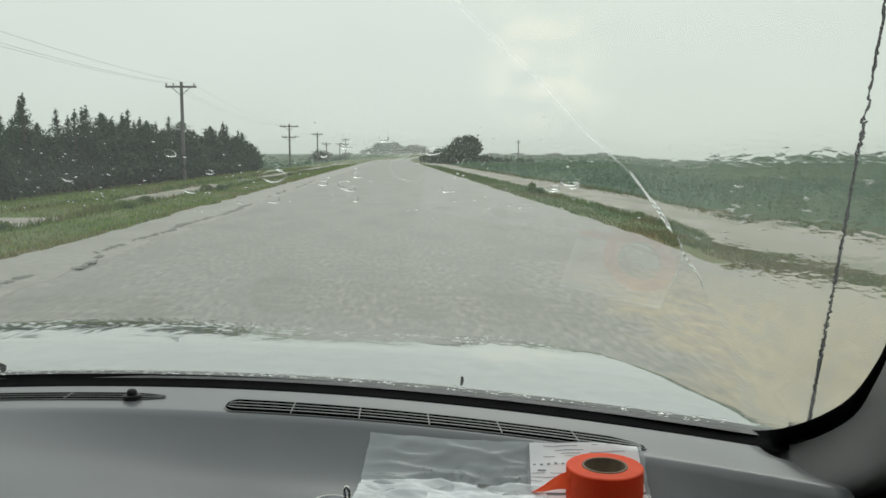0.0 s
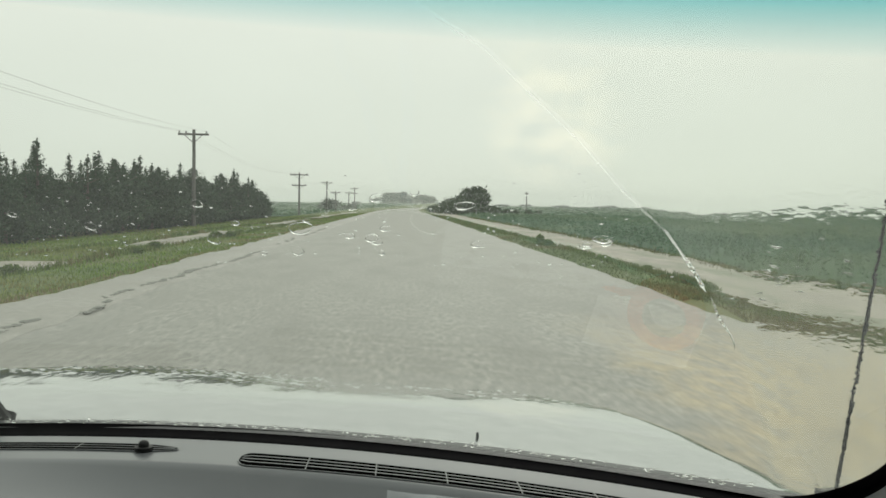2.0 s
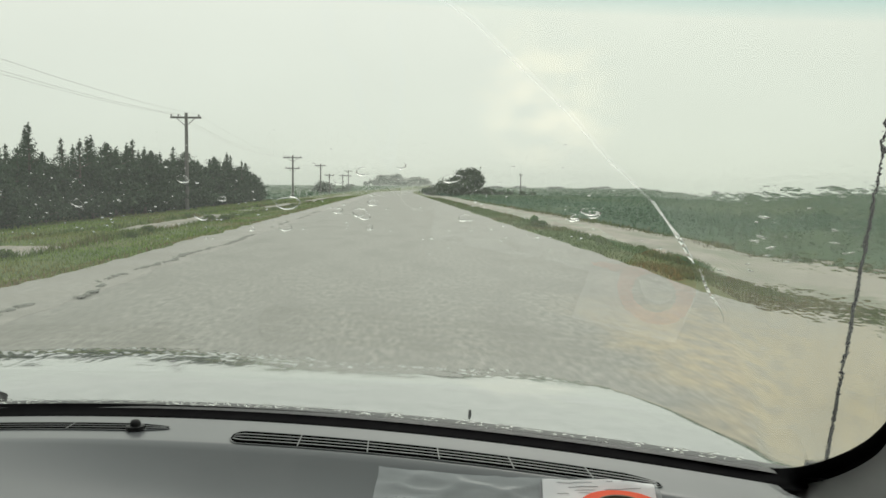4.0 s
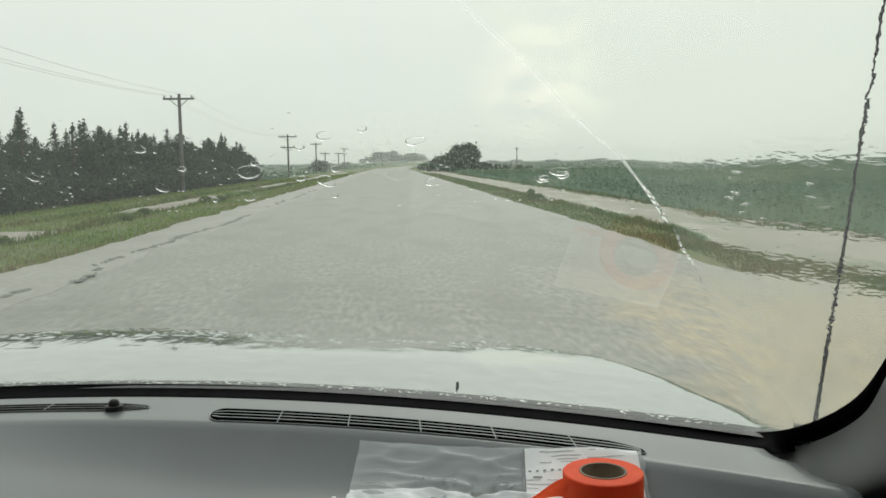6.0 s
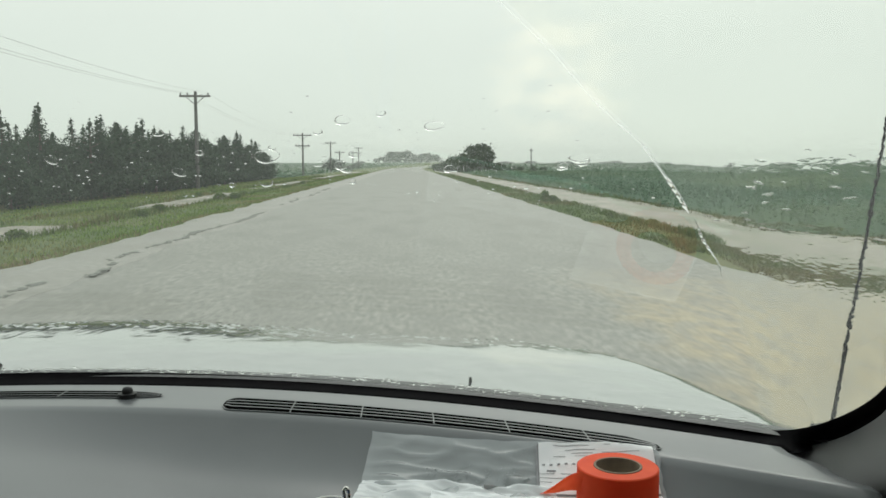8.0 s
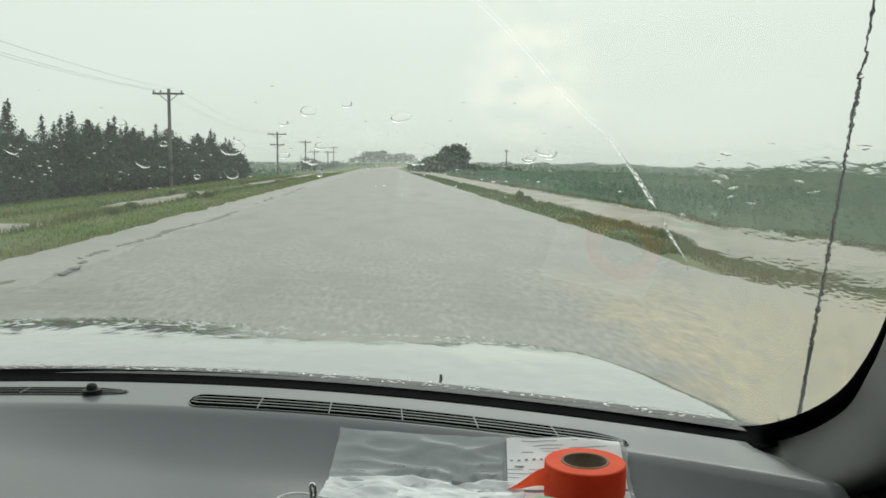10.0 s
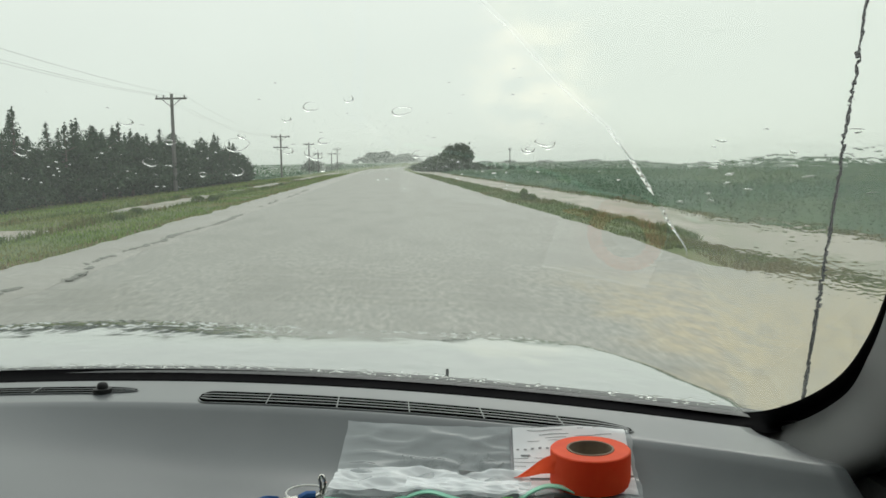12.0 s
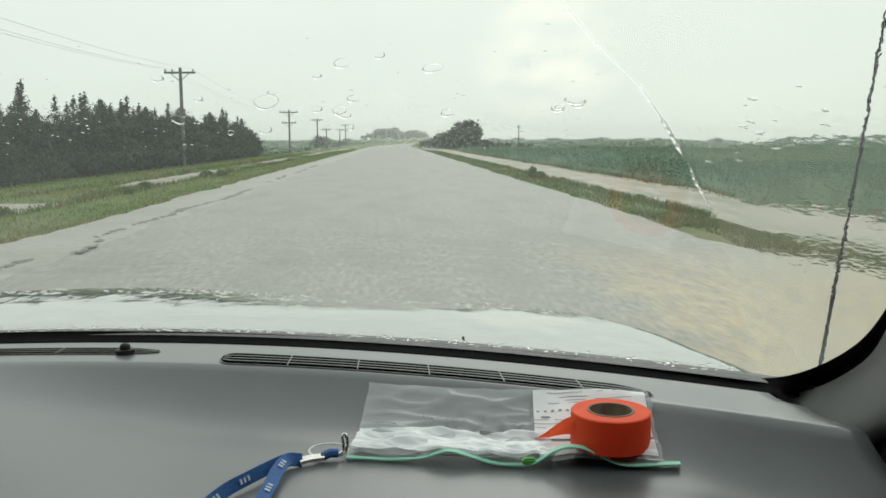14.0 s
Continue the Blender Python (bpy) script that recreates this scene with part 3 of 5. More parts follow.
def blades(name, zones, count, high, wide, material, label, category, seed):
    """Many single bent blades of grass in one mesh; zones are (x0, x1, y0, y1, share)."""
    rng = np.random.default_rng(seed)
    verts, faces = [], []
    for x0, x1, y0, y1, share in zones:
        n = int(count * share)
        y = y0 + (y1 - y0) * rng.random(n) ** 1.7
        x = x0 + (x1 - x0) * rng.random(n)
        for px, py in zip(x, y):
            clump = 0.5 + 0.5 * noise2(px * 0.9, py * 0.5, seed)
            if rng.random() > 0.25 + clump:
                continue
            h = high * (0.5 + 0.9 * clump * rng.random() + 0.3 * rng.random())
            a = rng.random() * math.pi
            w = wide * (1 + py / 40)
            dx, dy = math.cos(a) * w / 2, math.sin(a) * w / 2
            lx, ly = rng.normal(0, 0.3) * h, rng.normal(0, 0.3) * h
            z = land_z(px, py) - 0.02
            i = len(verts)
            verts += [(px - dx, py - dy, z), (px + dx, py + dy, z), (px + lx * 0.4 + dx * 0.8, py + ly * 0.4 + dy * 0.8, z + h * 0.6), (px + lx * 0.4 - dx * 0.8, py + ly * 0.4 - dy * 0.8, z + h * 0.6), (px + lx, py + ly, z + h)]
            faces += [(i, i + 1, i + 2, i + 3), (i + 3, i + 2, i + 4)]
    ob = raw_part(name, verts, faces, material, smooth=False)
    return tagged(ob, label, category, kind="stuff")


blades("verge_grass", [(-7.9, -4.85, 7, 130, 0.50), (-13, -9.4, 9, 110, 0.30), (-16.5, -13, 20, 120, 0.20), (-9.7, -7.7, 9, 90, 0.28)], 70000, 0.10, 0.014, M_BLADE,
       "tangled wet green grass and weeds on the roadside verge", "grass", 3)
blades("verge_grass", [(4.3, 5.95, 13, 120, 0.5), (4.95, 5.8, 6, 14, 0.12), (4.5, 5.7, 9, 14.5, 0.07), (8.8, 9.6, 8, 90, 0.2)], 52000, 0.085, 0.013, M_WEED,
       "ragged wet green weeds between road and flooded ditch", "grass", 4)

blades("dead_grass", [(-5.6, -4.7, 8, 60, 1.0)], 9000, 0.06, 0.016, M_STRAW, "flattened brown dead grass where the verge meets the gravel", "grass", 9)
blades("ditch_grass", [(-8.1, -7.3, 7, 120, 0.3), (-10.5, -9.8, 9, 110, 0.2), (5.4, 6.1, 16, 110, 0.25), (8.4, 9.4, 8, 110, 0.2)], 26000, 0.19, 0.016, M_WEED,
       "tall ragged wet grass along the flooded ditch", "grass", 6)


def crop_field():
    """Low leafy crop in rows: clumps of broad leaves near by, coarser and sparser far off."""
    rng = np.random.default_rng(8)
    verts, faces = [], []
    for y0, y1, x0, x1, n, size in ((6, 45, 9.2, 40, 16000, 0.10), (45, 120, 9.2, 95, 20000, 0.20), (120, 420, 9, 330, 15000, 0.62), (112, 420, -230, -15, 10000, 0.6)):
        x = x0 + (x1 - x0) * rng.random(n)
        y = y0 + (y1 - y0) * rng.random(n)
        x = np.round(x / 0.76) * 0.76 + rng.normal(0, 0.10, n)
        for px, py in zip(x, y):
            if noise2(px * 0.10, py * 0.035, 5.0) > 0.42:
                continue
            px += bend(py)
            base = land_z(px, py)
            top = 0.18 + 0.36 * rng.random() + 0.12 * noise2(px * 0.2, py * 0.1)
            for k in range(3):
                a = rng.random() * 2 * math.pi
                c, s = math.cos(a), math.sin(a)
                l, w = size * (0.8 + 0.6 * rng.random()), size * 0.55
                z = base + top * (0.45 + 0.28 * k)
                i = len(verts)
                verts += [(px, py, z - 0.04), (px + c * l * 0.5 - s * w / 2, py + s * l * 0.5 + c * w / 2, z + 0.03), (px + c * l, py + s * l, z - 0.03), (px + c * l * 0.5 + s * w / 2, py + s * l * 0.5 - c * w / 2, z + 0.03)]
                faces.append((i, i + 1, i + 2, i + 3))
    ob = raw_part("crop_field", verts, faces, M_CROP, smooth=False)
    return tagged(ob, "low bluish-green leafy crop in wide wet fields", "crop", kind="stuff")


crop_field()


def crop_floor(name, x0, x1, y0, y1):
    """The shaded bed of leaves under the crop's top."""
    cx, cy = [*np.linspace(x0, x0 + (x1 - x0) * 0.12, 50), *np.linspace(x0 + (x1 - x0) * 0.125, x1, 40)], [*np.linspace(y0, 120, 140), *np.linspace(122, y1, 60)]
    v = []
    for y in cy:
        for i, x in enumerate(cx):
            edge = min(1, min(i, len(cx) - 1 - i) / 2)
            z = land_z(x + bend(y), y) + (0.05 + 0.22 * edge * (0.75 + 0.5 * noise2(x * 0.8, y * 0.5))) * (1 if noise2(x * 0.10, y * 0.035, 5.0) < 0.42 else 0.12)
            v.append((x + bend(y) + 0.35 * noise2(y * 0.22, 19.0) * (i == 0), y, z))
    ob = raw_part(name, v, grid_faces(len(cy), len(cx)), M_CROP)
    tagged(ob, "dense dark green crop leaves shading wet soil", "crop", kind="stuff")


crop_floor("crop_bed", 9.3, 420, 4, 900)
crop_floor("crop_bed", -15, -420, 112, 900)


# ---- trees ----
def limb(bm, a, b, r0, r1, sides=6):
    sweep(bm, [Vector(a), (Vector(a) + Vector(b)) / 2, Vector(b)], ring_section(1, sides), up=(0.3, 0.2, 1) if abs(b[2] - a[2]) < 0.9 * (Vector(b) - Vector(a)).length else (1, 0, 0),
          taper=lambda t: r0 + (r1 - r0) * t)


def leaf_cloud(spots, size, rng, droop=0.0, fine_above=99.0):
    """Small diamond leaves at the spots, each turned at random."""
    verts, faces = [], []
    for p in spots:
        a = rng.normal(size=3)
        a /= np.linalg.norm(a)
        b = np.cross(a, rng.normal(size=3))
        b /= np.linalg.norm(b)
        s = size * (0.6 + 0.8 * rng.random()) * (0.5 if p[2] > fine_above else 1.0)
        a, b = a * s, b * s * 0.5
        i = len(verts)
        verts += [p - a, p + b, p + a + np.array((0, 0, -droop)), p - b]
        faces.append((i, i + 1, i + 2, i + 3))
    return verts, faces


def cedar(seed, high, wide, crest):
    """A ragged cedar: trunk, boughs and a crown of needle sprays in uneven tiers, with a thin leader."""
    rng = np.random.default_rng(seed)
    tree = thing("cedar_tree", "dark green ragged cedar in a dense windbreak row", "tree", group="cedars of the windbreak")
    bm = bmesh.new()
    limb(bm, (0, 0, -0.2), (0.05, 0.03, high * 0.55), 0.12, 0.07)
    limb(bm, (0.05, 0.03, high * 0.55), (0.02, 0, high * 0.98), 0.07, 0.012)
    spots = []
    boughs = 60
    for k in range(boughs):
        f = (k + rng.random()) / boughs
        z = high * (0.06 + 0.92 * f)
        reach = wide * (1 - f) ** 0.45 * (0.55 + 0.55 * rng.random()) + 0.08
        if f > crest:
            reach *= max(0.12, 0.6 - 1.6 * (f - crest))
        a = rng.random() * 2 * math.pi
        end = np.array((math.cos(a) * reach, math.sin(a) * reach, z + reach * (0.15 + 0.35 * rng.random())))
        start = np.array((0.03, 0.02, z))
        if k % 3 == 0:
            limb(bm, tuple(start), tuple(end), 0.03, 0.008, 4)
        n = int((26 + 100 * (1 - f)) * (0.35 if f > crest else 1))
        for t in rng.random(n) ** 0.7:
            p = start + (end - start) * t
            spots.append(p + rng.normal(0, 0.05 + 0.17 * (1 - f), 3) * (1, 1, 0.8))
    for k in range(46):
        t = rng.random() ** 1.3
        z = high * (crest + (1.02 - crest) * t)
        a, l_ = rng.random() * 2 * math.pi, (0.58 * (1 - t) ** 1.15 + 0.03) * (0.5 + 0.8 * rng.random())
        for q in np.linspace(0.05, 1, 9):
            spots.append(np.array((math.cos(a) * l_ * q, math.sin(a) * l_ * q, z + l_ * q * (0.1 + 0.5 * rng.random()))) + rng.normal(0, 0.022, 3))
    part("trunk", bm, M_BARK, tree)
    raw_part("crown", *leaf_cloud(spots, 0.112, rng, fine_above=high * crest), M_CEDAR, tree, smooth=False)
    return tree


def broadleaf(seed, high, wide, name, label, group, material, leaf=0.2, count=3800, low=0.12):
    """A round-headed tree or shrub: trunk, limbs, and leaves in many uneven clumps."""
    rng = np.random.default_rng(seed)
    tree = thing(name, label, "tree" if high > 2.6 else "shrub", group=group)
    bm = bmesh.new()
    limb(bm, (0, 0, -0.3), (0.06, 0.04, high * 0.45), 0.05 * high, 0.03 * high)
    spots = []
    clumps = 26
    for k in range(clumps):
        a, e = rng.random() * 2 * math.pi, rng.random() ** 0.7
        r = wide * (0.35 + 0.6 * rng.random())
        z = high * (low + (0.86 - low) * e)
        r *= math.sqrt(max(0.15, 1 - ((z / high - 0.45) / 0.6) ** 2))
        c = np.array((math.cos(a) * r, math.sin(a) * r, z))
        if k % 2 == 0:
            limb(bm, (0.05, 0.03, high * (0.2 + 0.25 * rng.random())), tuple(c), 0.018 * high, 0.004 * high, 4)
        s = wide * (0.20 + 0.16 * rng.random())
        spots += list(c + rng.normal(0, s * 0.6, (count // clumps, 3)) * (1, 1, 0.75))
    spots = [p if p[2] > 0.05 else p * (1, 1, 0) + (0, 0, 0.1) for p in spots]
    part("trunk", bm, M_BARK, tree)
    raw_part("crown", *leaf_cloud(spots, leaf, rng), material, tree, smooth=False)
    return tree


rng = random.Random(21)
kinds = [cedar(31, 4.1, 1.6, 0.66), cedar(32, 3.6, 1.8, 0.85), cedar(33, 4.5, 1.55, 0.60), cedar(34, 3.4, 1.75, 0.80)]
spots = []
y = 27.0
while y < 107:
    for row in range(3):
        x = -16.6 - 2.3 * row + rng.uniform(-0.6, 0.6)
        if row == 0 or rng.random() < 0.72:
            spots.append((x, y + rng.uniform(-0.8, 0.8) + row * 0.9))
    y += rng.uniform(1.5, 2.0)
for i, (x, y) in enumerate(spots):
    s = rng.choice((0.70, 0.80, 0.92, 1.02, 1.12, 1.2)) * rng.uniform(0.92, 1.08) * (0.86 if y < 46 else 0.97 if y < 62 else 1.02) * (0.72 if y > 102 else 1)
    m = pose(x, y, land_z(x, y) - 0.05, rng.uniform(-3, 3), rng.uniform(-3, 3), rng.uniform(0, 360)) @ Matrix.Diagonal((s * rng.uniform(0.9, 1.15), s * rng.uniform(0.9, 1.15), s, 1))
    if i < len(kinds):
        kinds[i].matrix_basis = m
    else:
        src = kinds[rng.choice((1, 3, 1, 3, 0, 2) if y < 46 else (0, 0, 2, 2, 3, 1))]
        c = copy_thing(src, m)
        c.matrix_basis = m

# the round tree and its shrubs across the road, far ahead
broadleaf(51, 4.7, 2.5, "field_tree", "round dark green tree standing in a roadside thicket", "", M_FOLIAGE, 0.24, 6200).location = (12.9, 150, land_z(12.9, 150))
shrub = broadleaf(52, 2.0, 1.7, "shrub", "low dark green shrub in a roadside thicket", "shrubs of the thicket", M_FOLIAGE, 0.17, 1500, 0.05)
shrub.location = (10.2, 148, land_z(10.2, 148))
for x, y, s in ((8.8, 153, 1.05), (7.6, 162, 0.85), (6.9, 172, 0.75), (9.6, 158, 1.45), (11.0, 144, 1.35), (11.6, 151, 1.7), (15.5, 148, 0.75), (17.0, 152, 0.6), (18.6, 150, 0.5), (20.5, 154, 0.45), (22.5, 152, 0.45), (25.0, 156, 0.4), (6.6, 184, 0.7)):
    copy_thing(shrub, pose(x, y, land_z(x, y), 0, 0, 40 * x)).scale = (s, s, s)
weed = broadleaf(55, 0.42, 0.30, "weed", "leafy green weed on the wet verge", "weeds of the verge", M_WEED, 0.055, 420, 0.02)
weed.location = (4.95, 30.5, land_z(4.95, 30.5))
weed.scale = (0.55, 0.55, 1.0)
for x, y, s in ((5.30, 30.8, 0.6), (5.6, 23.5, 0.4)):
    copy_thing(weed, pose(x, y, land_z(x, y), 0, 0, 90 * x)).scale = (s, s, s)
wrng = random.Random(58)
for k in range(16):
    y = 9 + 62 * wrng.random() ** 1.6
    x = wrng.choice((-7.7, -7.5, -7.9, -10.1, -7.1)) + wrng.uniform(-0.25, 0.25)
    s = wrng.uniform(0.3, 0.65)
    copy_thing(weed, pose(x, y, land_z(x, y), 0, 0, 77 * k)).scale = (s * 1.3, s * 1.3, s)
for k in range(14):
    y = 17 + 50 * wrng.random() ** 1.4
    x = wrng.choice((5.7, 5.8, 8.9)) + wrng.uniform(-0.2, 0.2)
    s = wrng.uniform(0.22, 0.48)
    copy_thing(weed, pose(x, y, land_z(x, y), 0, 0, 77 * k)).scale = (s * 1.3, s * 1.3, s)
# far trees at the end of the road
far_tree = broadleaf(61, 8.0, 6.5, "far_tree", "round tree at the far end of the road, paled in colour for haze", "trees at the road's end", M_HAZED, 0.7, 2600, 0.04)
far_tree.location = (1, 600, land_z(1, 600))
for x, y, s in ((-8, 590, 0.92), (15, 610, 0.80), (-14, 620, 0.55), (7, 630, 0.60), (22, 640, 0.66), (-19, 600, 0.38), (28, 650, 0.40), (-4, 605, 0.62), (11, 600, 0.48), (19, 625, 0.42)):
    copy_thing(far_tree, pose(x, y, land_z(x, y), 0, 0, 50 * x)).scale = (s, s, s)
far_shrub = broadleaf(62, 2.6, 3.0, "hedge_shrub", "shrub in a far field hedge, its green greyed for haze", "shrubs of the far hedge", M_HAZED, 0.45, 900, 0.05)
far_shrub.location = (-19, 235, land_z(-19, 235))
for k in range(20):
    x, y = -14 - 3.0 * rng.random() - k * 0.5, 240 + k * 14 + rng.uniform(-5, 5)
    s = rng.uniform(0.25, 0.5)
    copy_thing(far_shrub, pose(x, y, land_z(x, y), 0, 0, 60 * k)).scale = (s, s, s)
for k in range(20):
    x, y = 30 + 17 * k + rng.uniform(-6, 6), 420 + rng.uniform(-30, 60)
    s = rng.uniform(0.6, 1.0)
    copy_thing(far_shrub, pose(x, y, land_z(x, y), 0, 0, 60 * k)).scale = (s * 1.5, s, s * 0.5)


# ---- falling rain in the distance ----
def rain_fall():
    """Streaks of rain in the air between the near road and the far trees."""
    rng_ = np.random.default_rng(90)
    n_ = 430000
    y = np.sqrt(rng_.uniform(110 ** 2, 565 ** 2, n_))
    x = rng_.uniform(-0.62, 0.62, n_) * y
    z = 10.5 * rng_.random(n_) ** 1.4 - 0.4
    l_, w_ = rng_.uniform(0.12, 0.32, n_), (0.018 + 0.00008 * y) * rng_.uniform(0.6, 1.4, n_)
    a = np.stack([x, y, z], 1)
    side = np.stack([w_ / 2, rng_.normal(0, 0.004, n_), 0 * w_], 1)
    fall = np.stack([0.12 * l_, 0 * l_, -l_], 1)
    v = np.stack([a - side, a + side, a + fall], 1).reshape(-1, 3)
    return v.tolist(), [(3 * i, 3 * i + 1, 3 * i + 2) for i in range(n_)]


M_RAIN = surface("rain_streaks", (0.88, 0.90, 0.88), (0.92, 0.94, 0.92), 1.0, (0.2, 0.4), translucent=0.5)
rain = tagged(raw_part("rain", *rain_fall(), M_RAIN, smooth=False), "grey veil of heavy rain falling over the fields", "rain", kind="stuff")
rain.visible_shadow = False


# ---- power line ----
def utility_pole(high, arms, label):
    """A tapered wooden pole with crossarms, braces and insulators."""
    pole = thing("utility_pole", label, "utility pole", group="poles of the power line")
    bm = bmesh.new()
    sweep(bm, [Vector((0, 0, z)) for z in (-0.8, 0, high * 0.5, high)], ring_section(1, 10), up=(0, 1, 0), taper=lambda t: 0.17 - 0.06 * t)
    part("shaft", bm, M_POLE, pole)
    for drop, span in arms:
        z = high - drop
        bm = bmesh.new()
        box(bm, (0, -0.16, z), (span, 0.11, 0.14), 0.015)
        part("crossarm", bm, M_POLE, pole)
        for s in (-1, 1):
            bm = bmesh.new()
            sweep(bm, [Vector((s * span * 0.30, -0.17, z - 0.04)), Vector((0, -0.15, z - 0.62))], flat_section(0.05, 0.02), up=(0, 1, 0))
            part("brace", bm, M_POLE, pole)
        for x in (-0.46, -0.24, 0.42):
            bm = bmesh.new()
            sweep(bm, [Vector((x * span, -0.16, z + h)) for h in (0.06, 0.12, 0.15, 0.22, 0.25)], ring_section(1, 8), up=(0, 1, 0), taper=lambda t: 0.03 + 0.035 * math.sin(t * 3.0))
            part("insulator", bm, M_CERAMIC, pole)
    return pole


POLE_X = -15.0
poles = [(POLE_X, -4.0, 7.6, "single"), (POLE_X, 63.7, 7.0, "single"), (POLE_X, 129, 6.3, "double"), (POLE_X, 177, 6.3, "single"), (POLE_X, 201, 4.7, "single"), (POLE_X, 252, 5.2, "single"), (POLE_X, 283, 6.9, "double"), (POLE_X, 522, 4.5, "single")]
for x, y, high, style in poles:
    arms = [(0.35, 2.2)] if style == "single" else [(0.35, 2.7), (1.9, 2.1)]
    utility_pole(high, arms, "weathered wooden utility pole with %s above the grass" % ("one crossarm" if style == "single" else "two crossarms")).location = (x, y, land_z(x, y))
far_pole = utility_pole(5.3, [(0.5, 1.0)], "thin far utility pole standing in the open field")
far_pole.location = (33.8, 232, land_z(33.8, 232))


def wire(a, b, sag):
    bm = bmesh.new()
    a, b = Vector(a), Vector(b)
    sweep(bm, [a.lerp(b, t) - Vector((0, 0, sag * 4 * t * (1 - t))) for t in np.linspace(0, 1, 24)], ring_section(0.0075, 4))
    ob = part("power_wire", bm, M_WIRE)
    tagged(ob, "thin grey sagging power wire strung between poles", "wire", group="wires of the power line")


for (x0, y0, h0, s0), (x1, y1, h1, s1) in zip(poles[:4], poles[1:4]):
    z0, z1 = land_z(x0, y0) + h0 - 0.12, land_z(x1, y1) + h1 - 0.12
    for off in (-1.0, -0.52, 0.92):
        wire((x0 + off, y0 - 0.16, z0), (x1 + off, y1 - 0.16, z1), 0.9)


# ---- the car ----
XC = -0.45


def base_y(x):
    """Where the windscreen meets the dash, in plan."""
    return 1.072 - 0.41 * (x - XC) ** 2


def glass_y(x):
    """Where the glass itself comes down, ahead of the dash's edge."""
    return base_y(x) + 0.062


def pane(x, z, out=0.0):
    """A point of the windscreen's surface, moved out of the car by so much."""
    n = Vector((0.82 * (x - XC), 1.0, 1 / 0.65)).normalized()
    return Vector((x, glass_y(x) - (z - 1.065) / 0.65, z)) + n * out


def dash_z(x, y):
    """Height of the dash top: a ledge with the vents, a shallow trough, then the rounded front edge."""
    s = base_y(x) - y
    q = min(1.0, max(0.0, (s - 0.100) / 0.115))
    drop = 0.002 + 0.043 * step(-0.60, -0.14, x) + 0.012 * step(0.235, 0.32, x)
    z = 1.061 + 0.004 * min(1.0, max(0.0, s / 0.084)) - drop * (1 - (1 - q) ** 2.4)
    z += (0.020 * step(-0.13, -0.38, x) - 0.006) * step(0.235 - 0.075 * step(-0.10, -0.30, x), 0.42, s)
    z -= 0.10 * step(0.44, 0.62, s) + 0.30 * step(0.52, 0.80, s)
    z -= 0.055 * step(-0.30, -0.52, x) * step(0.24, 0.52, s)
    z -= 0.20 * step(0.0, 0.035, x - 0.368 - 0.20 * (0.825 - y))
    return z


car = thing("car", "silver car interior with grey dash, seen behind a rain-wet windscreen", "car", (XC, 0.6, 0.0))
back = Matrix.Translation((-XC, -0.6, 0))


def car_part(name, bm_or_data, material, parent=car, label="", smooth=True):
    if isinstance(bm_or_data, tuple):
        ob = raw_part(name, *bm_or_data, material, None, label, smooth)
    else:
        ob = part(name, bm_or_data, material, None, label, smooth)
    ob.parent = parent
    ob.matrix_parent_inverse = back if parent is car else Matrix()
    return ob


# windscreen: the pane reaches under the seal all round
gx, gz = np.linspace(-1.34, 0.45, 60), np.linspace(1.040, 1.57, 40)
pane_v = [tuple(pane(x, z)) for z in gz for x in gx]
windscreen = car_part("windscreen", (pane_v, grid_faces(40, 60)), M_GLASS, label="curved windscreen glass wet with rain")
windscreen.visible_shadow = False
tz = np.linspace(1.42, 1.565, 14)
strip = car_part("sun_strip", ([tuple(pane(x, z, -0.002)) for z in tz for x in gx], grid_faces(14, 60)), M_TINT, windscreen, "teal sun strip along the windscreen's top")
strip.visible_shadow = False

# the right half of the opening's outline, from the middle of the bottom up the pillar; the left half mirrors it
RIGHT_EDGE = [(-0.45, 1.065), (-0.25, 1.064), (-0.05, 1.063), (0.10, 1.063), (0.236, 1.063), (0.330, 1.061), (0.380, 1.063), (0.404, 1.084), (0.412, 1.127), (0.399, 1.178), (0.374, 1.235), (0.330, 1.324), (0.292, 1.399), (0.238, 1.500), (0.16, 1.545), (-0.10, 1.555), (-0.45, 1.557)]
SEAL_OUT = [(-0.45, 0), (-0.25, 0), (-0.05, 0), (0.10, 0), (0.223, 0), (0.310, 0), (0.362, 0), (0.416, 1.060), (0.426, 1.112), (0.407, 1.169), (0.381, 1.225), (0.330, 1.325), (0.291, 1.399), (0.238, 1.50), (0.165, 1.555), (-0.10, 1.567), (-0.45, 1.569)]


def outline(points):
    right = spline([(x, 0, z) for x, z in points], 6)
    left = [Vector((2 * XC - p.x, 0, p.z)) for p in right[-2:0:-1]]
    return right + left


def seal_foot(x, z):
    """The seal's outer line: along the dash's edge below, on the glass round the sides and top."""
    return Vector((x, base_y(x) + 0.001, 1.0600)) if z == 0 else pane(x, z, -0.004)


inner = outline(RIGHT_EDGE)
half_out = spline([seal_foot(x, z) for x, z in SEAL_OUT], 6)
outer = half_out + [Vector((2 * XC - p.x, p.y, p.z)) for p in half_out[-2:0:-1]]
seal_v = []
for p, b in zip(inner, outer):
    a = pane(p.x, p.z, -0.002)
    seal_v += [tuple(pane(p.x, p.z, 0.0)), tuple(a), tuple(a.lerp(b, 0.5) - Vector((0, 0, 0.002)) * min(1, (b - a).length / 0.012)), tuple(b), tuple(b + Vector((b.x - XC, 0, b.z - 1.3)).normalized() * 0.014 + Vector((0, 0.004, 0)))]
n = len(inner)
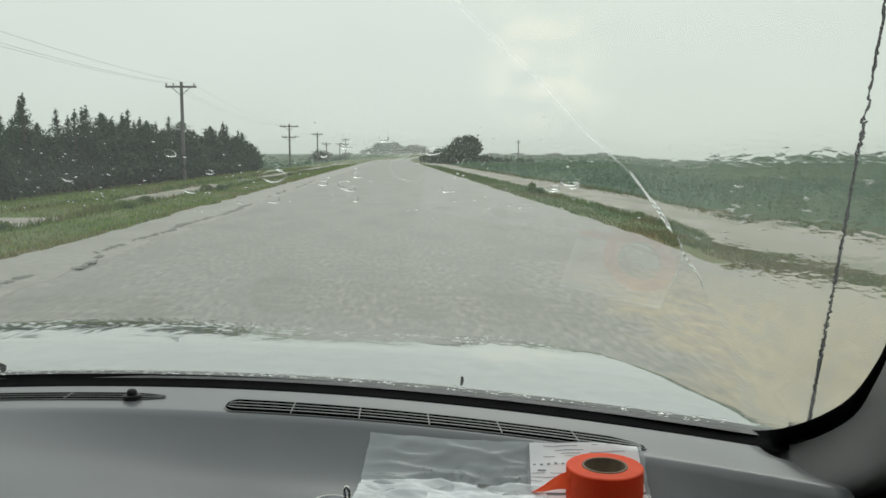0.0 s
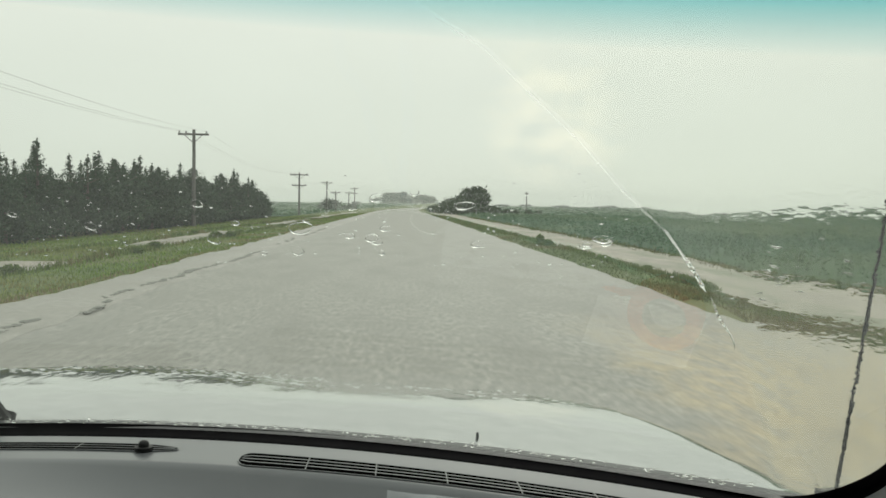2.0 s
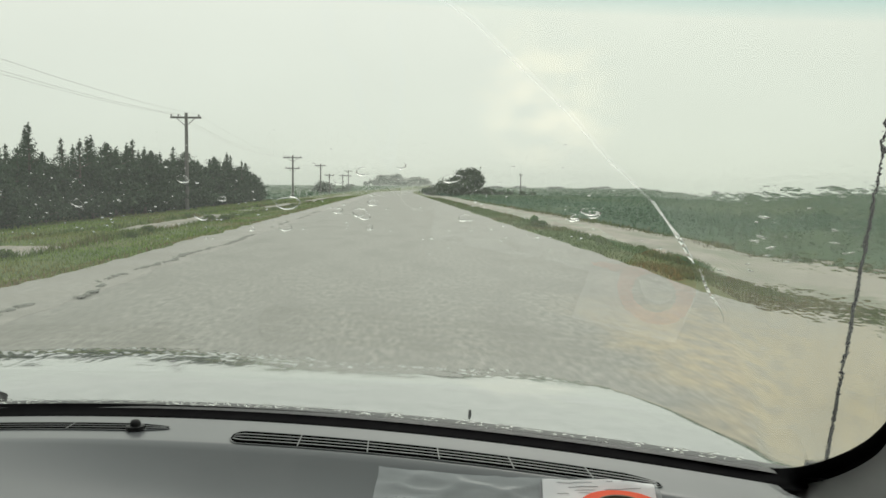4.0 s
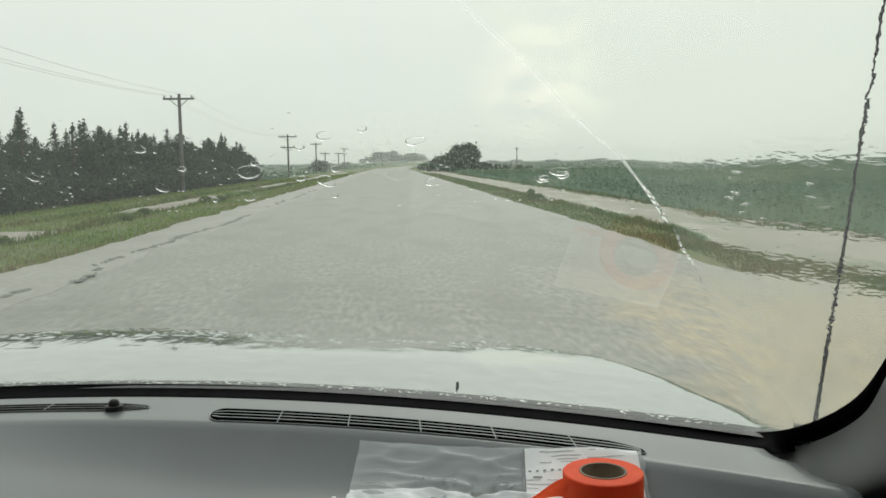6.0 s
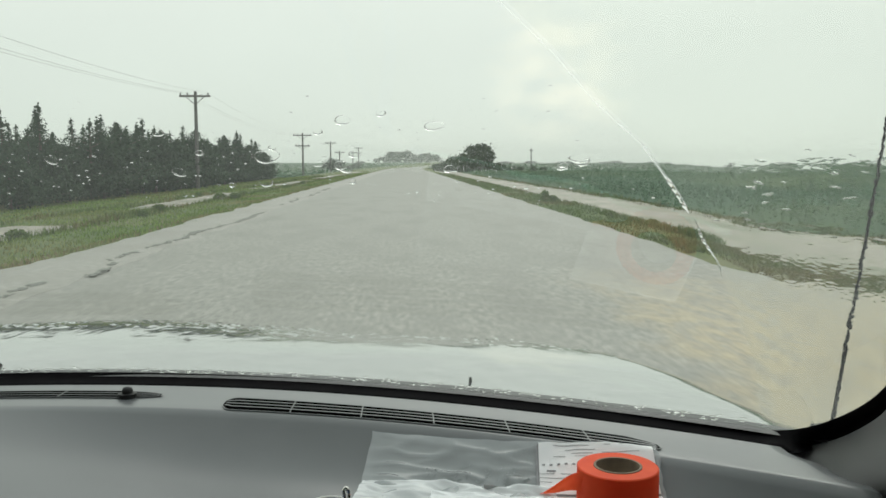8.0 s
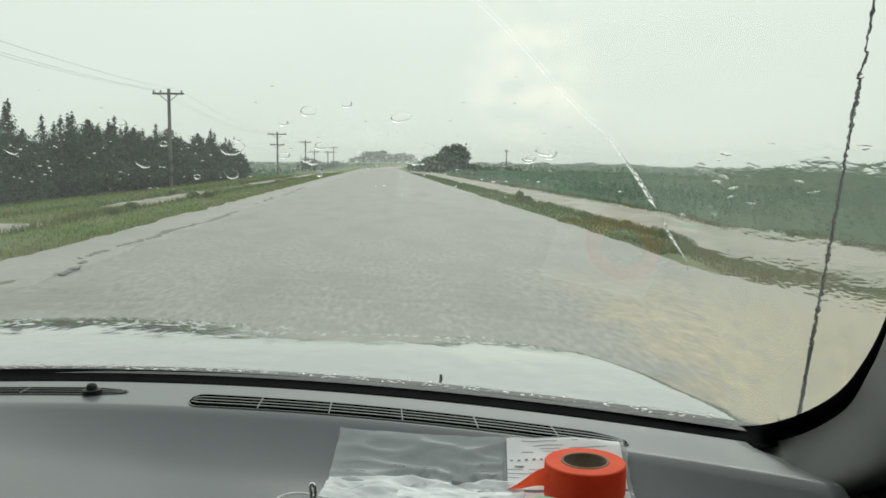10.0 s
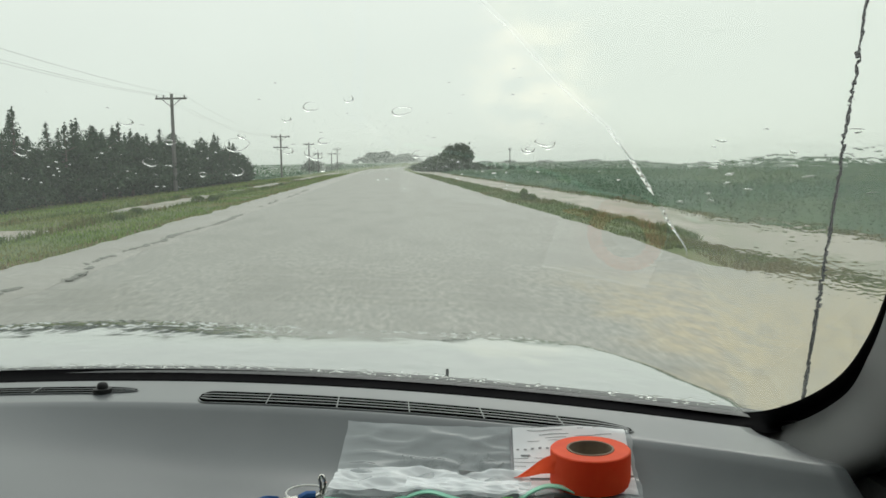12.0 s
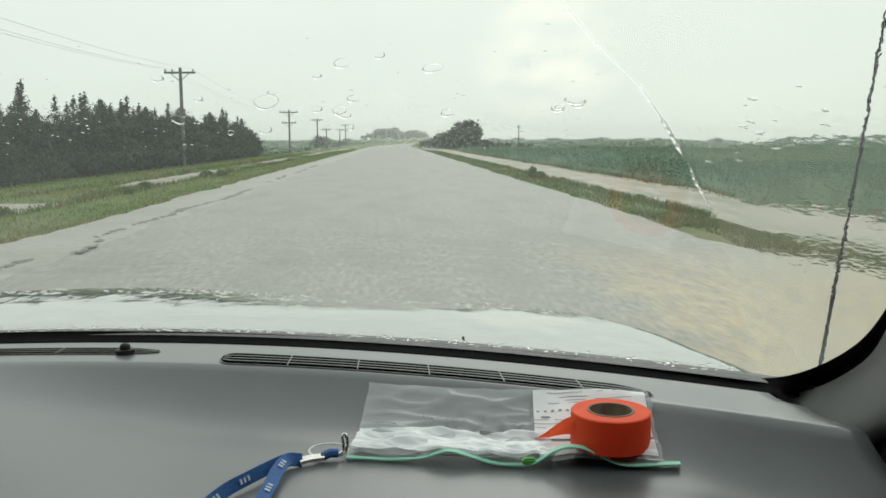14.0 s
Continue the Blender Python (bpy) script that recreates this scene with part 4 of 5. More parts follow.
seal_f = [(i * 5 + j, i * 5 + j + 1, ((i + 1) % n) * 5 + j + 1, ((i + 1) % n) * 5 + j) for i in range(n) for j in range(4)]
car_part("windscreen_seal", (seal_v, seal_f), M_BLACK, label="black rubber windscreen seal")

# dash top
dx, ds = np.linspace(-1.34, 0.56, 150), [*np.linspace(-0.012, 0.5, 70), *np.linspace(0.51, 0.85, 22)]
dash_v = [(x, base_y(x) - s, dash_z(x, base_y(x) - s)) for s in ds for x in dx]
dash_v += [(x, base_y(x) - 0.86, 0.45) for x in dx]
car_part("dashboard", (dash_v, grid_faces(len(ds) + 1, 150)), M_DASH, label="grey vinyl dashboard top")


def vent(x0, x1, ribs, s_front, s_back, taper_to, slats):
    """A defroster grille on the dash ledge: near-black sheet for the slots' shade, long slats and short ribs."""
    steps = 40
    xs_ = x0 + (x1 - x0) * (0.5 - 0.5 * np.cos(np.pi * np.linspace(0, 1, steps)))

    def edge(x, f):
        t = (x - x0) / (x1 - x0)
        end = min(1.0, math.sqrt(t / 0.022 + 0.10), math.sqrt((1 - t) / 0.06 + 0.05))
        m_, h_ = (s_front + s_back) / 2, (s_front - s_back) / 2 * end * (1 + (taper_to - 1) * max(0, t))
        s = m_ + h_ * f
        y_ = base_y(x) - s
        return Vector((x, y_, dash_z(x, y_)))

    # no opening is cut: this sheet's colour gives the slots their darkness
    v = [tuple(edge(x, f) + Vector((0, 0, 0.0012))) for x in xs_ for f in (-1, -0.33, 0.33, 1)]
    slot = car_part("defroster_vent", (v, grid_faces(steps, 4)), M_SLOT_SHADE, label="black slotted defroster vent")
    for f in slats:
        bm_ = bmesh.new()
        sweep(bm_, [edge(x, f) + Vector((0, 0, 0.00150)) for x in np.linspace(x0 + 0.003, x1 - 0.003, 46)], flat_section((s_front - s_back) * 0.042, 0.0004))
        car_part("slat", bm_, M_DASH, slot)
    bm_ = bmesh.new()
    rim = [edge(x, 1.0) for x in xs_] + [edge(x, -1.0) for x in xs_[::-1]]
    sweep(bm_, [p + Vector((0, 0, 0.0012)) for p in rim + rim[:1]], flat_section(0.0012, 0.0006))
    car_part("rim", bm_, M_DASH, slot)
    for x in ribs:
        bm_ = bmesh.new()
        sweep(bm_, [edge(x, f) + Vector((0, 0, 0.0016)) for f in (-0.95, -0.3, 0.3, 0.95)], flat_section(0.0012, 0.0006))
        car_part("rib", bm_, M_DASH, slot)


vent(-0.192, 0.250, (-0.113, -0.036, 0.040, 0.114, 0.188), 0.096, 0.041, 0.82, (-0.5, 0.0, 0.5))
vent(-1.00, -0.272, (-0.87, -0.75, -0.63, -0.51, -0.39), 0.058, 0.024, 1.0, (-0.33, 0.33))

bm = bmesh.new()
sweep(bm, [Vector((-0.309, 1.010, z)) for z in (1.062, 1.066, 1.069, 1.0695, 1.073, 1.0755, 1.0765)], ring_section(1, 14), up=(0, 1, 0), taper=lambda t: 0.0105 if t < 0.4 else 0.0062 * math.cos(max(0, t - 0.6) * 3.2))
car_part("light_sensor", bm, M_WIPER, label="small black domed light sensor")


def pillar(mirror, name):
    """Trim of a windscreen pillar: its front face looks across the glass, then it rounds into the dark cabin."""
    edge = spline([(0.340, 0, 1.048), (0.372, 0, 1.050), (0.416, 0, 1.060), (0.426, 0, 1.112), (0.407, 0, 1.169), (0.381, 0, 1.225), (0.330, 0, 1.325), (0.291, 0, 1.399), (0.238, 0, 1.50), (0.199, 0, 1.57)], 7)
    line = [Vector((0.352, 0.815, 1.058)).lerp(pane(p.x, p.z, -0.006), step(0, 0.16, i / (len(edge) - 1))) for i, p in enumerate(edge)]
    section = ((0.0, 0.0), (0.014, 0.0010), (0.030, 0.0030), (0.040, 0.0055), (0.047, 0.0090), (0.051, 0.0140), (0.053, 0.0210), (0.0535, 0.030), (0.053, 0.045), (0.052, 0.07), (0.050, 0.10), (0.046, 0.15), (0.041, 0.21), (0.036, 0.27))
    v = []
    for i, a in enumerate(line):
        t = i / (len(line) - 1)
        ahead = (line[min(i + 1, len(line) - 1)] - line[max(i - 1, 0)]).normalized()
        lean = Vector((0.10 - 0.20 * step(0.22, 0.5, t), -1.0, 0.0))
        run = (lean - ahead * ahead.dot(lean)).normalized()
        out = ahead.cross(run).normalized()
        for d, b in section:
            q = a + run * d * (1.15 - 0.15 * t) + out * b
            if mirror:
                q.x = 2 * XC - q.x
            v.append(tuple(q))
    return car_part(name, (v, grid_faces(len(line), len(section))), M_TRIM, label="grey moulded trim of the windscreen pillar")


pillar(False, "pillar_trim")
pillar(True, "pillar_trim")


# outside: bonnet, scuttle, fender sides
def bonnet_z(x, y):
    d = abs(x - XC)
    hw = 1.115 - 0.165 * step(1.1, 2.0, y)
    flat, far = step(0.15, -0.25, x), step(1.05, 1.85, y)
    z = 1.024 + 0.03 * (y - 1.2) - (0.26 - 0.11 * flat) * max(0, y - 1.45 + 0.15 * flat) ** 2 - (0.044 + 0.024 * far) * d * d - (0.011 + 0.010 * far) * (x - XC)
    z -= 0.011 * step(-0.60, -0.20, x) * step(0.32, 0.05, x) * step(1.40, 1.80, y)
    z -= 0.32 * max(0, d - (hw - 0.16)) ** 1.6 / 0.16 ** 0.6
    z -= 0.55 * max(0, y - (2.0 - 0.30 * d * d)) ** 1.7
    return z


bx = np.linspace(XC - 1.115, XC + 1.115, 480)
by = [*np.linspace(0, 0.38, 24), *np.linspace(0.39, 0.72, 70), *np.linspace(0.73, 1, 20)]
bonnet_v = []
for f in by:
    for x in bx:
        y0 = glass_y(max(-1.34, min(0.44, x))) + 0.072
        y = y0 + (2.55 - y0) * f
        beaded = step(1.45, 1.70, y) * (0.7 + 0.9 * noise2(x * 9, y * 12, 8))
        bonnet_v.append((x, y, bonnet_z(x, y) + 0.0046 * beaded * max(0.0, noise2(x * 95, y * 42, 4) - 0.12) + 0.0012 * noise2(x * 16, y * 9, 6)))
car_part("bonnet", (bonnet_v, grid_faces(len(by), 480)), M_HOOD, label="silver bonnet streaming with rain")
scuttle_v = [(x, glass_y(x) + s, 1.046 + z) for s, z in ((-0.01, 0.016), (0.004, 0.017), (0.028, 0.016), (0.052, 0.007), (0.075, -0.012), (0.095, -0.05)) for x in np.linspace(-1.34, 0.46, 80)]
car_part("scuttle_panel", (scuttle_v, grid_faces(6, 80)), M_COWL, label="wet black plastic scuttle below the glass")
for side in (-1, 1):
    fy = np.linspace(1.16, 2.5, 26)
    wall_v = []
    for y in fy:
        top, arch = bonnet_z(XC + side * 1.085, y) - 0.004, 0.30 + 0.40 * math.sqrt(max(0.0, 1 - ((y - 1.85) / 0.40) ** 2))
        for k in range(6):
            f = k / 5
            wall_v.append((XC + side * (1.075 - 0.055 * f * f), y, top + (min(arch, top - 0.05) - top) * f))
    car_part("fender", (wall_v, grid_faces(len(fy), 6)), M_HOOD, label="silver front fender")
bm = bmesh.new()
sweep(bm, [Vector((0.108, 1.290 + k, bonnet_z(0.108, 1.29) + h)) for k, h in ((0, -0.004), (0, 0.004), (0.001, 0.008))], ring_section(1, 8), up=(0, 1, 0), taper=lambda t: 0.0027 - 0.0008 * t)
car_part("washer_nozzle", bm, M_WIPER, label="tiny black washer nozzle")

bm = bmesh.new()
box(bm, (XC, 2.40, 0.42), (1.92, 0.36, 0.28), 0.08)
car_part("front_bumper", bm, M_HOOD, label="plain silver front bumper")


def wheel(x, y):
    """A road wheel: a rounded tyre on a plain dished rim."""
    bm_ = bmesh.new()
    side = 1 if x > XC else -1
    sweep(bm_, [Vector((x + side * k, y, 0.32)) for k in (-0.10, -0.085, 0.085, 0.10)], ring_section(1, 28), up=(0, 0, 1), taper=lambda t: 0.295 if t in (0.0, 1.0) else 0.325)
    tyre = car_part("wheel", bm_, M_BLACK, label="black tyre on a plain steel rim")
    bm_ = bmesh.new()
    sweep(bm_, [Vector((x + side * k, y, 0.32)) for k in (0.095, 0.104, 0.106)], ring_section(1, 24), up=(0, 0, 1), taper=lambda t: 0.20 - 0.05 * t)
    car_part("rim", bm_, M_METAL, tyre)


for wx in (XC - 0.80, XC + 0.80):
    for wy in (1.85, -0.95):
        wheel(wx, wy)

# aerial
aerial_path = [Vector((0.497, 0.967 - 0.126 * t, 1.019 + 0.504 * t)) for t in np.linspace(0, 1, 14)]
bm = bmesh.new()
sweep(bm, aerial_path, ring_section(1, 8), taper=lambda t: 0.0023 - 0.0008 * t, up=(0, 1, 0))
aerial = car_part("aerial", bm, M_BLACK, label="thin black raked radio aerial")
bm = bmesh.new()
sweep(bm, [Vector((0.497, 0.970, z)) for z in (0.93, 0.985, 1.015, 1.022)], ring_section(1, 12), up=(0, 1, 0), taper=lambda t: 0.016 - 0.009 * t)
car_part("aerial_base", bm, M_WIPER, aerial)


# wipers, swung up towards the driver's side
def wiper(px, pz, turn):
    """One wiper: hub, arm, and a blade held by a bridge and four yokes. Local u runs along the arm, v across it."""
    c, s = math.cos(radians(turn)), math.sin(radians(turn))

    def at(u, v, out):
        return pane(px + u * c - v * s, pz + (u * s + v * c) / 1.835, out)

    normal = (pane(px, pz, 1) - pane(px, pz)).normalized()
    bm_ = bmesh.new()
    sweep(bm_, [at(u, 0, 0.006) for u in np.linspace(0.18, 0.77, 24)], flat_section(0.006, 0.010), up=normal)
    blade = car_part("wiper", bm_, M_BLACK, label="black windscreen wiper swung up on the wet glass")
    bm_ = bmesh.new()
    sweep(bm_, [at(u, 0, 0.019 + 0.011 * math.sin(math.pi * (u - 0.27) / 0.42)) for u in np.linspace(0.27, 0.69, 20)], flat_section(0.015, 0.006), up=normal, taper=lambda t: 0.6 + 0.5 * math.sin(math.pi * t))
    car_part("bridge", bm_, M_WIPER, blade)
    for u0, u1 in ((0.19, 0.33), (0.30, 0.42), (0.53, 0.65), (0.62, 0.76)):
        bm_ = bmesh.new()
        sweep(bm_, [at(u0 + (u1 - u0) * t, 0, 0.010 + 0.011 * math.sin(math.pi * t)) for t in np.linspace(0, 1, 9)], flat_section(0.009, 0.004), up=normal)
        car_part("yoke", bm_, M_WIPER, blade)
    bm_ = bmesh.new()
    arm = [at(-0.01, 0, 0.024), at(0.04, 0.0, 0.028), at(0.15, 0.004, 0.036), at(0.30, 0.006, 0.038), at(0.42, 0.004, 0.034), at(0.47, 0, 0.031)]
    sweep(bm_, spline(arm, 6), flat_section(0.018, 0.010), up=normal, taper=lambda t: 1.45 - 0.85 * min(1, t * 1.6))
    car_part("arm", bm_, M_WIPER, blade)
    bm_ = bmesh.new()
    sweep(bm_, [at(0, 0, h) for h in (-0.01, 0.030, 0.036, 0.038)], ring_section(1, 14), up=(1, 0, 0), taper=lambda t: 0.015 if t < 0.7 else 0.010)
    car_part("hub", bm_, M_WIPER, blade)


wiper(-0.552, 1.030, 84)
wiper(-1.240, 1.032, 86)

# the cabin that closes the view behind
def slab(name, centre, size, material, bevel=0.012, label="", parent=car):
    bm_ = bmesh.new()
    box(bm_, centre, size, bevel)
    return car_part(name, bm_, material, parent, label)


# unseen panes added to set how much daylight enters from each side
def side_glass(name, centre, size):
    ob = slab(name, centre, size, M_SIDE_DIM if centre[0] < XC - 0.5 else M_DIM_GLASS, 0.001)
    ob.visible_shadow = centre[0] > XC - 0.5
    return ob


for side in (-1, 1):
    slab("door_panel", (XC + side * 0.955, -0.46, 0.67), (0.05, 2.12, 0.70), M_LINER, label="dim grey door panel")
    slab("door_skin", (XC + side * 1.0, -0.46, 0.66), (0.03, 2.12, 0.70), M_HOOD, 0.012, "silver car door")
    side_glass("side_window", (XC + side * 0.965, -0.02, 1.285), (0.005, 0.84, 0.53))
    side_glass("side_window", (XC + side * 0.965, -0.98, 1.285), (0.005, 0.88, 0.53))
    slab("middle_pillar", (XC + side * 0.965, -0.49, 1.285), (0.05, 0.10, 0.55), M_LINER)
    slab("rear_pillar", (XC + side * 0.955, -1.48, 1.285), (0.07, 0.12, 0.55), M_LINER)
    # two slabs added to block daylight leaking in at the dash's ends
    slab("light_stop_panel", (XC + side * 0.93, 0.78, 0.665), (0.05, 0.36, 0.75), M_LINER, 0.01)
    slab("light_stop_filler", (XC + side * 0.965, 0.76, 1.055), (0.05, 0.16, 0.11), M_LINER, 0.01)
    slab("corner_panel", (XC + side * 0.965, 0.56, 1.16), (0.05, 0.32, 0.30), M_LINER, 0.01)
slab("headliner", (XC, -0.58, 1.585), (1.90, 1.94, 0.04), M_CLOTH, label="grey cloth headliner")
slab("rear_panel", (XC, -1.54, 0.67), (1.90, 0.06, 0.72), M_LINER)
slab("tailgate", (XC, -1.60, 0.66), (1.94, 0.05, 0.70), M_HOOD, 0.02, "silver tailgate")
side_glass("rear_window", (XC, -1.545, 1.285), (1.78, 0.005, 0.53))
slab("floor_pan", (XC, -0.35, 0.30), (1.80, 2.4, 0.05), M_LINER)
roof_v = []
for y in np.linspace(-1.62, 0.40, 26):
    for x in np.linspace(-1, 1, 30):
        z = 1.672 - 0.030 * abs(x) ** 3.2 - 0.022 * (y + 0.6) ** 2 - (0.035 if abs(x) > 0.99 else 0)
        roof_v.append((XC + 0.99 * x, y, z))
car_part("roof", (roof_v, grid_faces(26, 30)), M_HOOD, label="silver roof skin")


# ---- rain on the glass ----
def streak_x(z):
    """The limit of the wiped field on the passenger's side."""
    return float(np.interp(z, [1.05, 1.15, 1.255, 1.285, 1.314, 1.341, 1.366, 1.394, 1.44, 1.48, 1.57], [0.375, 0.318, 0.243, 0.216, 0.189, 0.161, 0.126, 0.093, 0.03, -0.05, -0.3]))


def water_film():
    """The unwiped film: a thin closed sheet of water, flat on the glass and rippled outside."""
    rows, cols = 250, 170
    skins = []
    for layer in (0, 1):
        for z in np.linspace(1.050, 1.56, rows):
            x0, x1 = streak_x(z) + 0.003, float(np.interp(z, [1.05, 1.127, 1.235, 1.40, 1.56], [0.435, 0.435, 0.395, 0.305, 0.225]))
            for k in range(cols):
                f = k / (cols - 1)
                x = x0 + (x1 - x0) * f
                rim = step(0, 0.2, f) * step(0, 0.1, 1 - f)
                h = 0.0008
                if layer:
                    h += 0.00001 + 0.0010 * step(0, 0.5, f) + rim * 0.00003 * noise2(x * 120, z * 150, 2) * (0.6 + 0.6 * step(1.2, 1.3, z))
                skins.append(tuple(pane(x, z, h)))
    n_ = rows * cols
    f0 = grid_faces(rows, cols)
    f1 = [tuple(i + n_ for i in f)[::-1] for f in f0]
    return skins, f0 + f1


film = car_part("water_film", water_film(), M_FILM, windscreen, "rippled film of rain outside the wiped field")
film.visible_shadow = False
bm = bmesh.new()
ridge = spline([tuple(pane(streak_x(z), z, 0.0008)) for z in (1.296, 1.303, 1.310, 1.318, 1.327, 1.336, 1.342)], 8)
sweep(bm, ridge, ring_section(1, 8), up=(0, 1, 1.4), taper=lambda t: 0.0002 + 0.0019 * step(0, 0.15, t) * step(0, 0.7, 1 - t) * (0.55 + 0.8 * abs(noise2(t * 11, 3))))
ridge_ob = car_part("water_ridge", bm, M_DROP, windscreen, "bright ridge of water at the wiper's limit")
ridge_ob.visible_shadow = False
bm = bmesh.new()
tail = spline([tuple(pane(streak_x(z) + 0.003 * noise2(z * 60, 4.0), z, 0.0008)) for z in (1.246, 1.254, 1.262, 1.270, 1.278, 1.286, 1.293)], 8)
sweep(bm, tail, ring_section(1, 8), up=(0, 1, 1.4), taper=lambda t: 0.0002 + 0.0012 * step(0, 0.2, t) * step(0, 0.3, 1 - t) * (0.3 + 1.2 * abs(noise2(t * 9, 7))))
tail_ob = car_part("water_ridge", bm, M_DROP, windscreen, "thin tail of water below the wiper's limit")
tail_ob.visible_shadow = False
smear_v = []
for k in range(60):
    t = k / 59
    z = 1.318 + 0.135 * t
    w = 0.0018 * (1 - 0.55 * t) * (0.6 + 0.5 * abs(noise2(t * 14, 5)))
    smear_v += [tuple(pane(streak_x(z) + q * w, z, 0.0004)) for q in (-1, -0.3, 0.3, 1)]
smear = car_part("wiper_smear", (smear_v, grid_faces(60, 4)), M_SMEAR, windscreen, "faint white smear where the wiper turns back")
smear.visible_shadow = False


def beads(seed, count, r0, r1, flat, zone):
    """Rain beads: low domes on the glass, wide ones flat in the middle."""
    rng_ = random.Random(seed)
    verts, faces = [], []
    for _ in range(count):
        z = rng_.triangular(*zone)
        x = rng_.uniform(-0.62, streak_x(z) - 0.01)
        r = rng_.uniform(r0, r1) * rng_.uniform(0.6, 1.0)
        sx, sz = rng_.uniform(0.9, 1.5), rng_.uniform(0.55, 0.9)
        high_ = r * flat
        wide = r1 > 0.005
        i0 = len(verts)
        reach_ = (1.0, 0.98, 0.955, 0.92, 0.86, 0.6) if wide else (1.0, 0.9, 0.75, 0.55, 0.3)
        rings_, seg = len(reach_), 16 if wide else 10
        phase = rng_.uniform(0, 6)
        for k in range(rings_):
            f = reach_[k]
            for j in range(seg):
                a = 2 * math.pi * j / seg
                w = 1 + 0.12 * math.sin(2 * a + phase) + 0.07 * math.sin(3 * a + phase * 2)
                verts.append(tuple(pane(x + r * f * sx * w * math.cos(a), z + r * f * sz * w * math.sin(a) * 0.72, 0.0006 + high_ * (1 - f ** (14 if wide else 2.5)))))
        verts.append(tuple(pane(x, z, 0.0006 + high_)))
        top = len(verts) - 1
        foot = len(verts)
        verts += verts[i0:i0 + seg]
        verts.append(tuple(pane(x, z, 0.0006)))
        under = len(verts) - 1
        for k in range(rings_ - 1):
            for j in range(seg):
                a, b = i0 + k * seg + j, i0 + k * seg + (j + 1) % seg
                faces.append((a + seg, b + seg, b, a))
        for j in range(seg):
            a, b = i0 + (rings_ - 1) * seg + j, i0 + (rings_ - 1) * seg + (j + 1) % seg
            faces.append((top, b, a))
            faces.append((under, foot + j, foot + (j + 1) % seg))
    return verts, faces


small = car_part("raindrops", beads(71, 380, 0.0003, 0.0013, 0.30, (1.29, 1.385, 1.333)), M_DROP, windscreen, "small raindrops on the wiped glass")
def flecks(seed, count, zone, x_of, long_, high_):
    """Long low swells of running water, each a closed lens."""
    rng_ = random.Random(seed)
    verts, faces = [], []
    for _ in range(count):
        z = rng_.triangular(*zone)
        x = x_of(z, rng_.random())
        l, w, tilt = rng_.uniform(*long_), rng_.uniform(*high_), rng_.uniform(-0.35, 0.25)
        bow = rng_.uniform(-0.3, 0.5) * w
        i0, n_, m_ = len(verts), 13, 8
        for k in range(n_):
            t = 2 * k / (n_ - 1) - 1
            g = math.sqrt(max(0.0, 1 - t * t)) * (0.8 + 0.3 * noise2(t * 2, z * 300))
            for j in range(m_):
                a = 2 * math.pi * j / m_
                verts.append(tuple(pane(x + l * t, z + tilt * l * t + bow * (1 - t * t) * 2 + w * g * math.cos(a), 0.0034 + 0.35 * w * g * max(-0.15, math.sin(a)))))
        for k in range(n_ - 1):
            for j in range(m_):
                a, b = i0 + k * m_ + j, i0 + k * m_ + (j + 1) % m_
                faces.append((a, b, b + m_, a + m_))
    return verts, faces


swells = car_part("water_swells", flecks(31, 30, (1.285, 1.342, 1.332), lambda z, f: streak_x(z) + 0.012 + f * 0.17, (0.0012, 0.0042), (0.0004, 0.0009)), M_DROP, windscreen, "bright swells in the running rain film")
swells["kind"] = "stuff"
swells.visible_shadow = False


def rings(seed, count, zone):
    """Wide flat drops, seen by their thin raised rims, thicker below."""
    rng_ = random.Random(seed)
    verts, faces = [], []
    for _ in range(count):
        z = rng_.triangular(*zone)
        x = rng_.uniform(-0.55, streak_x(z) - 0.02)
        r = 0.0024 + 0.0055 * rng_.random() ** 2.2
        sx, sz, phase = rng_.uniform(1.0, 1.5), rng_.uniform(0.5, 0.75), rng_.uniform(0, 6)
        i0, seg, tube = len(verts), 30, 6
        for j in range(seg):
            a = 2 * math.pi * j / seg
            w = 1 + 0.10 * math.sin(2 * a + phase) + 0.05 * math.sin(3 * a + 2 * phase)
            fat = (0.00038 + 0.00030 * (1 - math.sin(a)) / 2) * (0.12 + 0.95 * max(0.0, math.cos(a - 4.7 + 0.5 * math.sin(phase)), 0.8 * math.cos(a - 1.2 - phase)) ** 0.8)
            for k in range(tube):
                b = 2 * math.pi * k / tube
                g = r * w + fat * math.cos(b)
                verts.append(tuple(pane(x + g * sx * math.cos(a), z + g * sz * math.sin(a), 0.0010 + 0.7 * fat * math.sin(b))))
        for j in range(seg):
            for k in range(tube):
                a0, a1 = i0 + j * tube + k, i0 + j * tube + (k + 1) % tube
                b0, b1 = i0 + (j + 1) % seg * tube + k, i0 + (j + 1) % seg * tube + (k + 1) % tube
                faces.append((a0, a1, b1, b0))
    return verts, faces


large = car_part("splash_rings", rings(76, 36, (1.304, 1.366, 1.332)), M_DROP, windscreen, "rims of wide flat raindrops on the glass")
rim_drops = car_part("rim_drops", beads(73, 420, 0.0010, 0.0034, 0.4, (1.064, 1.076, 1.067)), M_DROP, windscreen, "row of water beads along the lower seal")
rim_drops["kind"] = "stuff"
rim_drops.visible_shadow = False
small["kind"] = large["kind"] = "stuff"
small.visible_shadow = large.visible_shadow = False


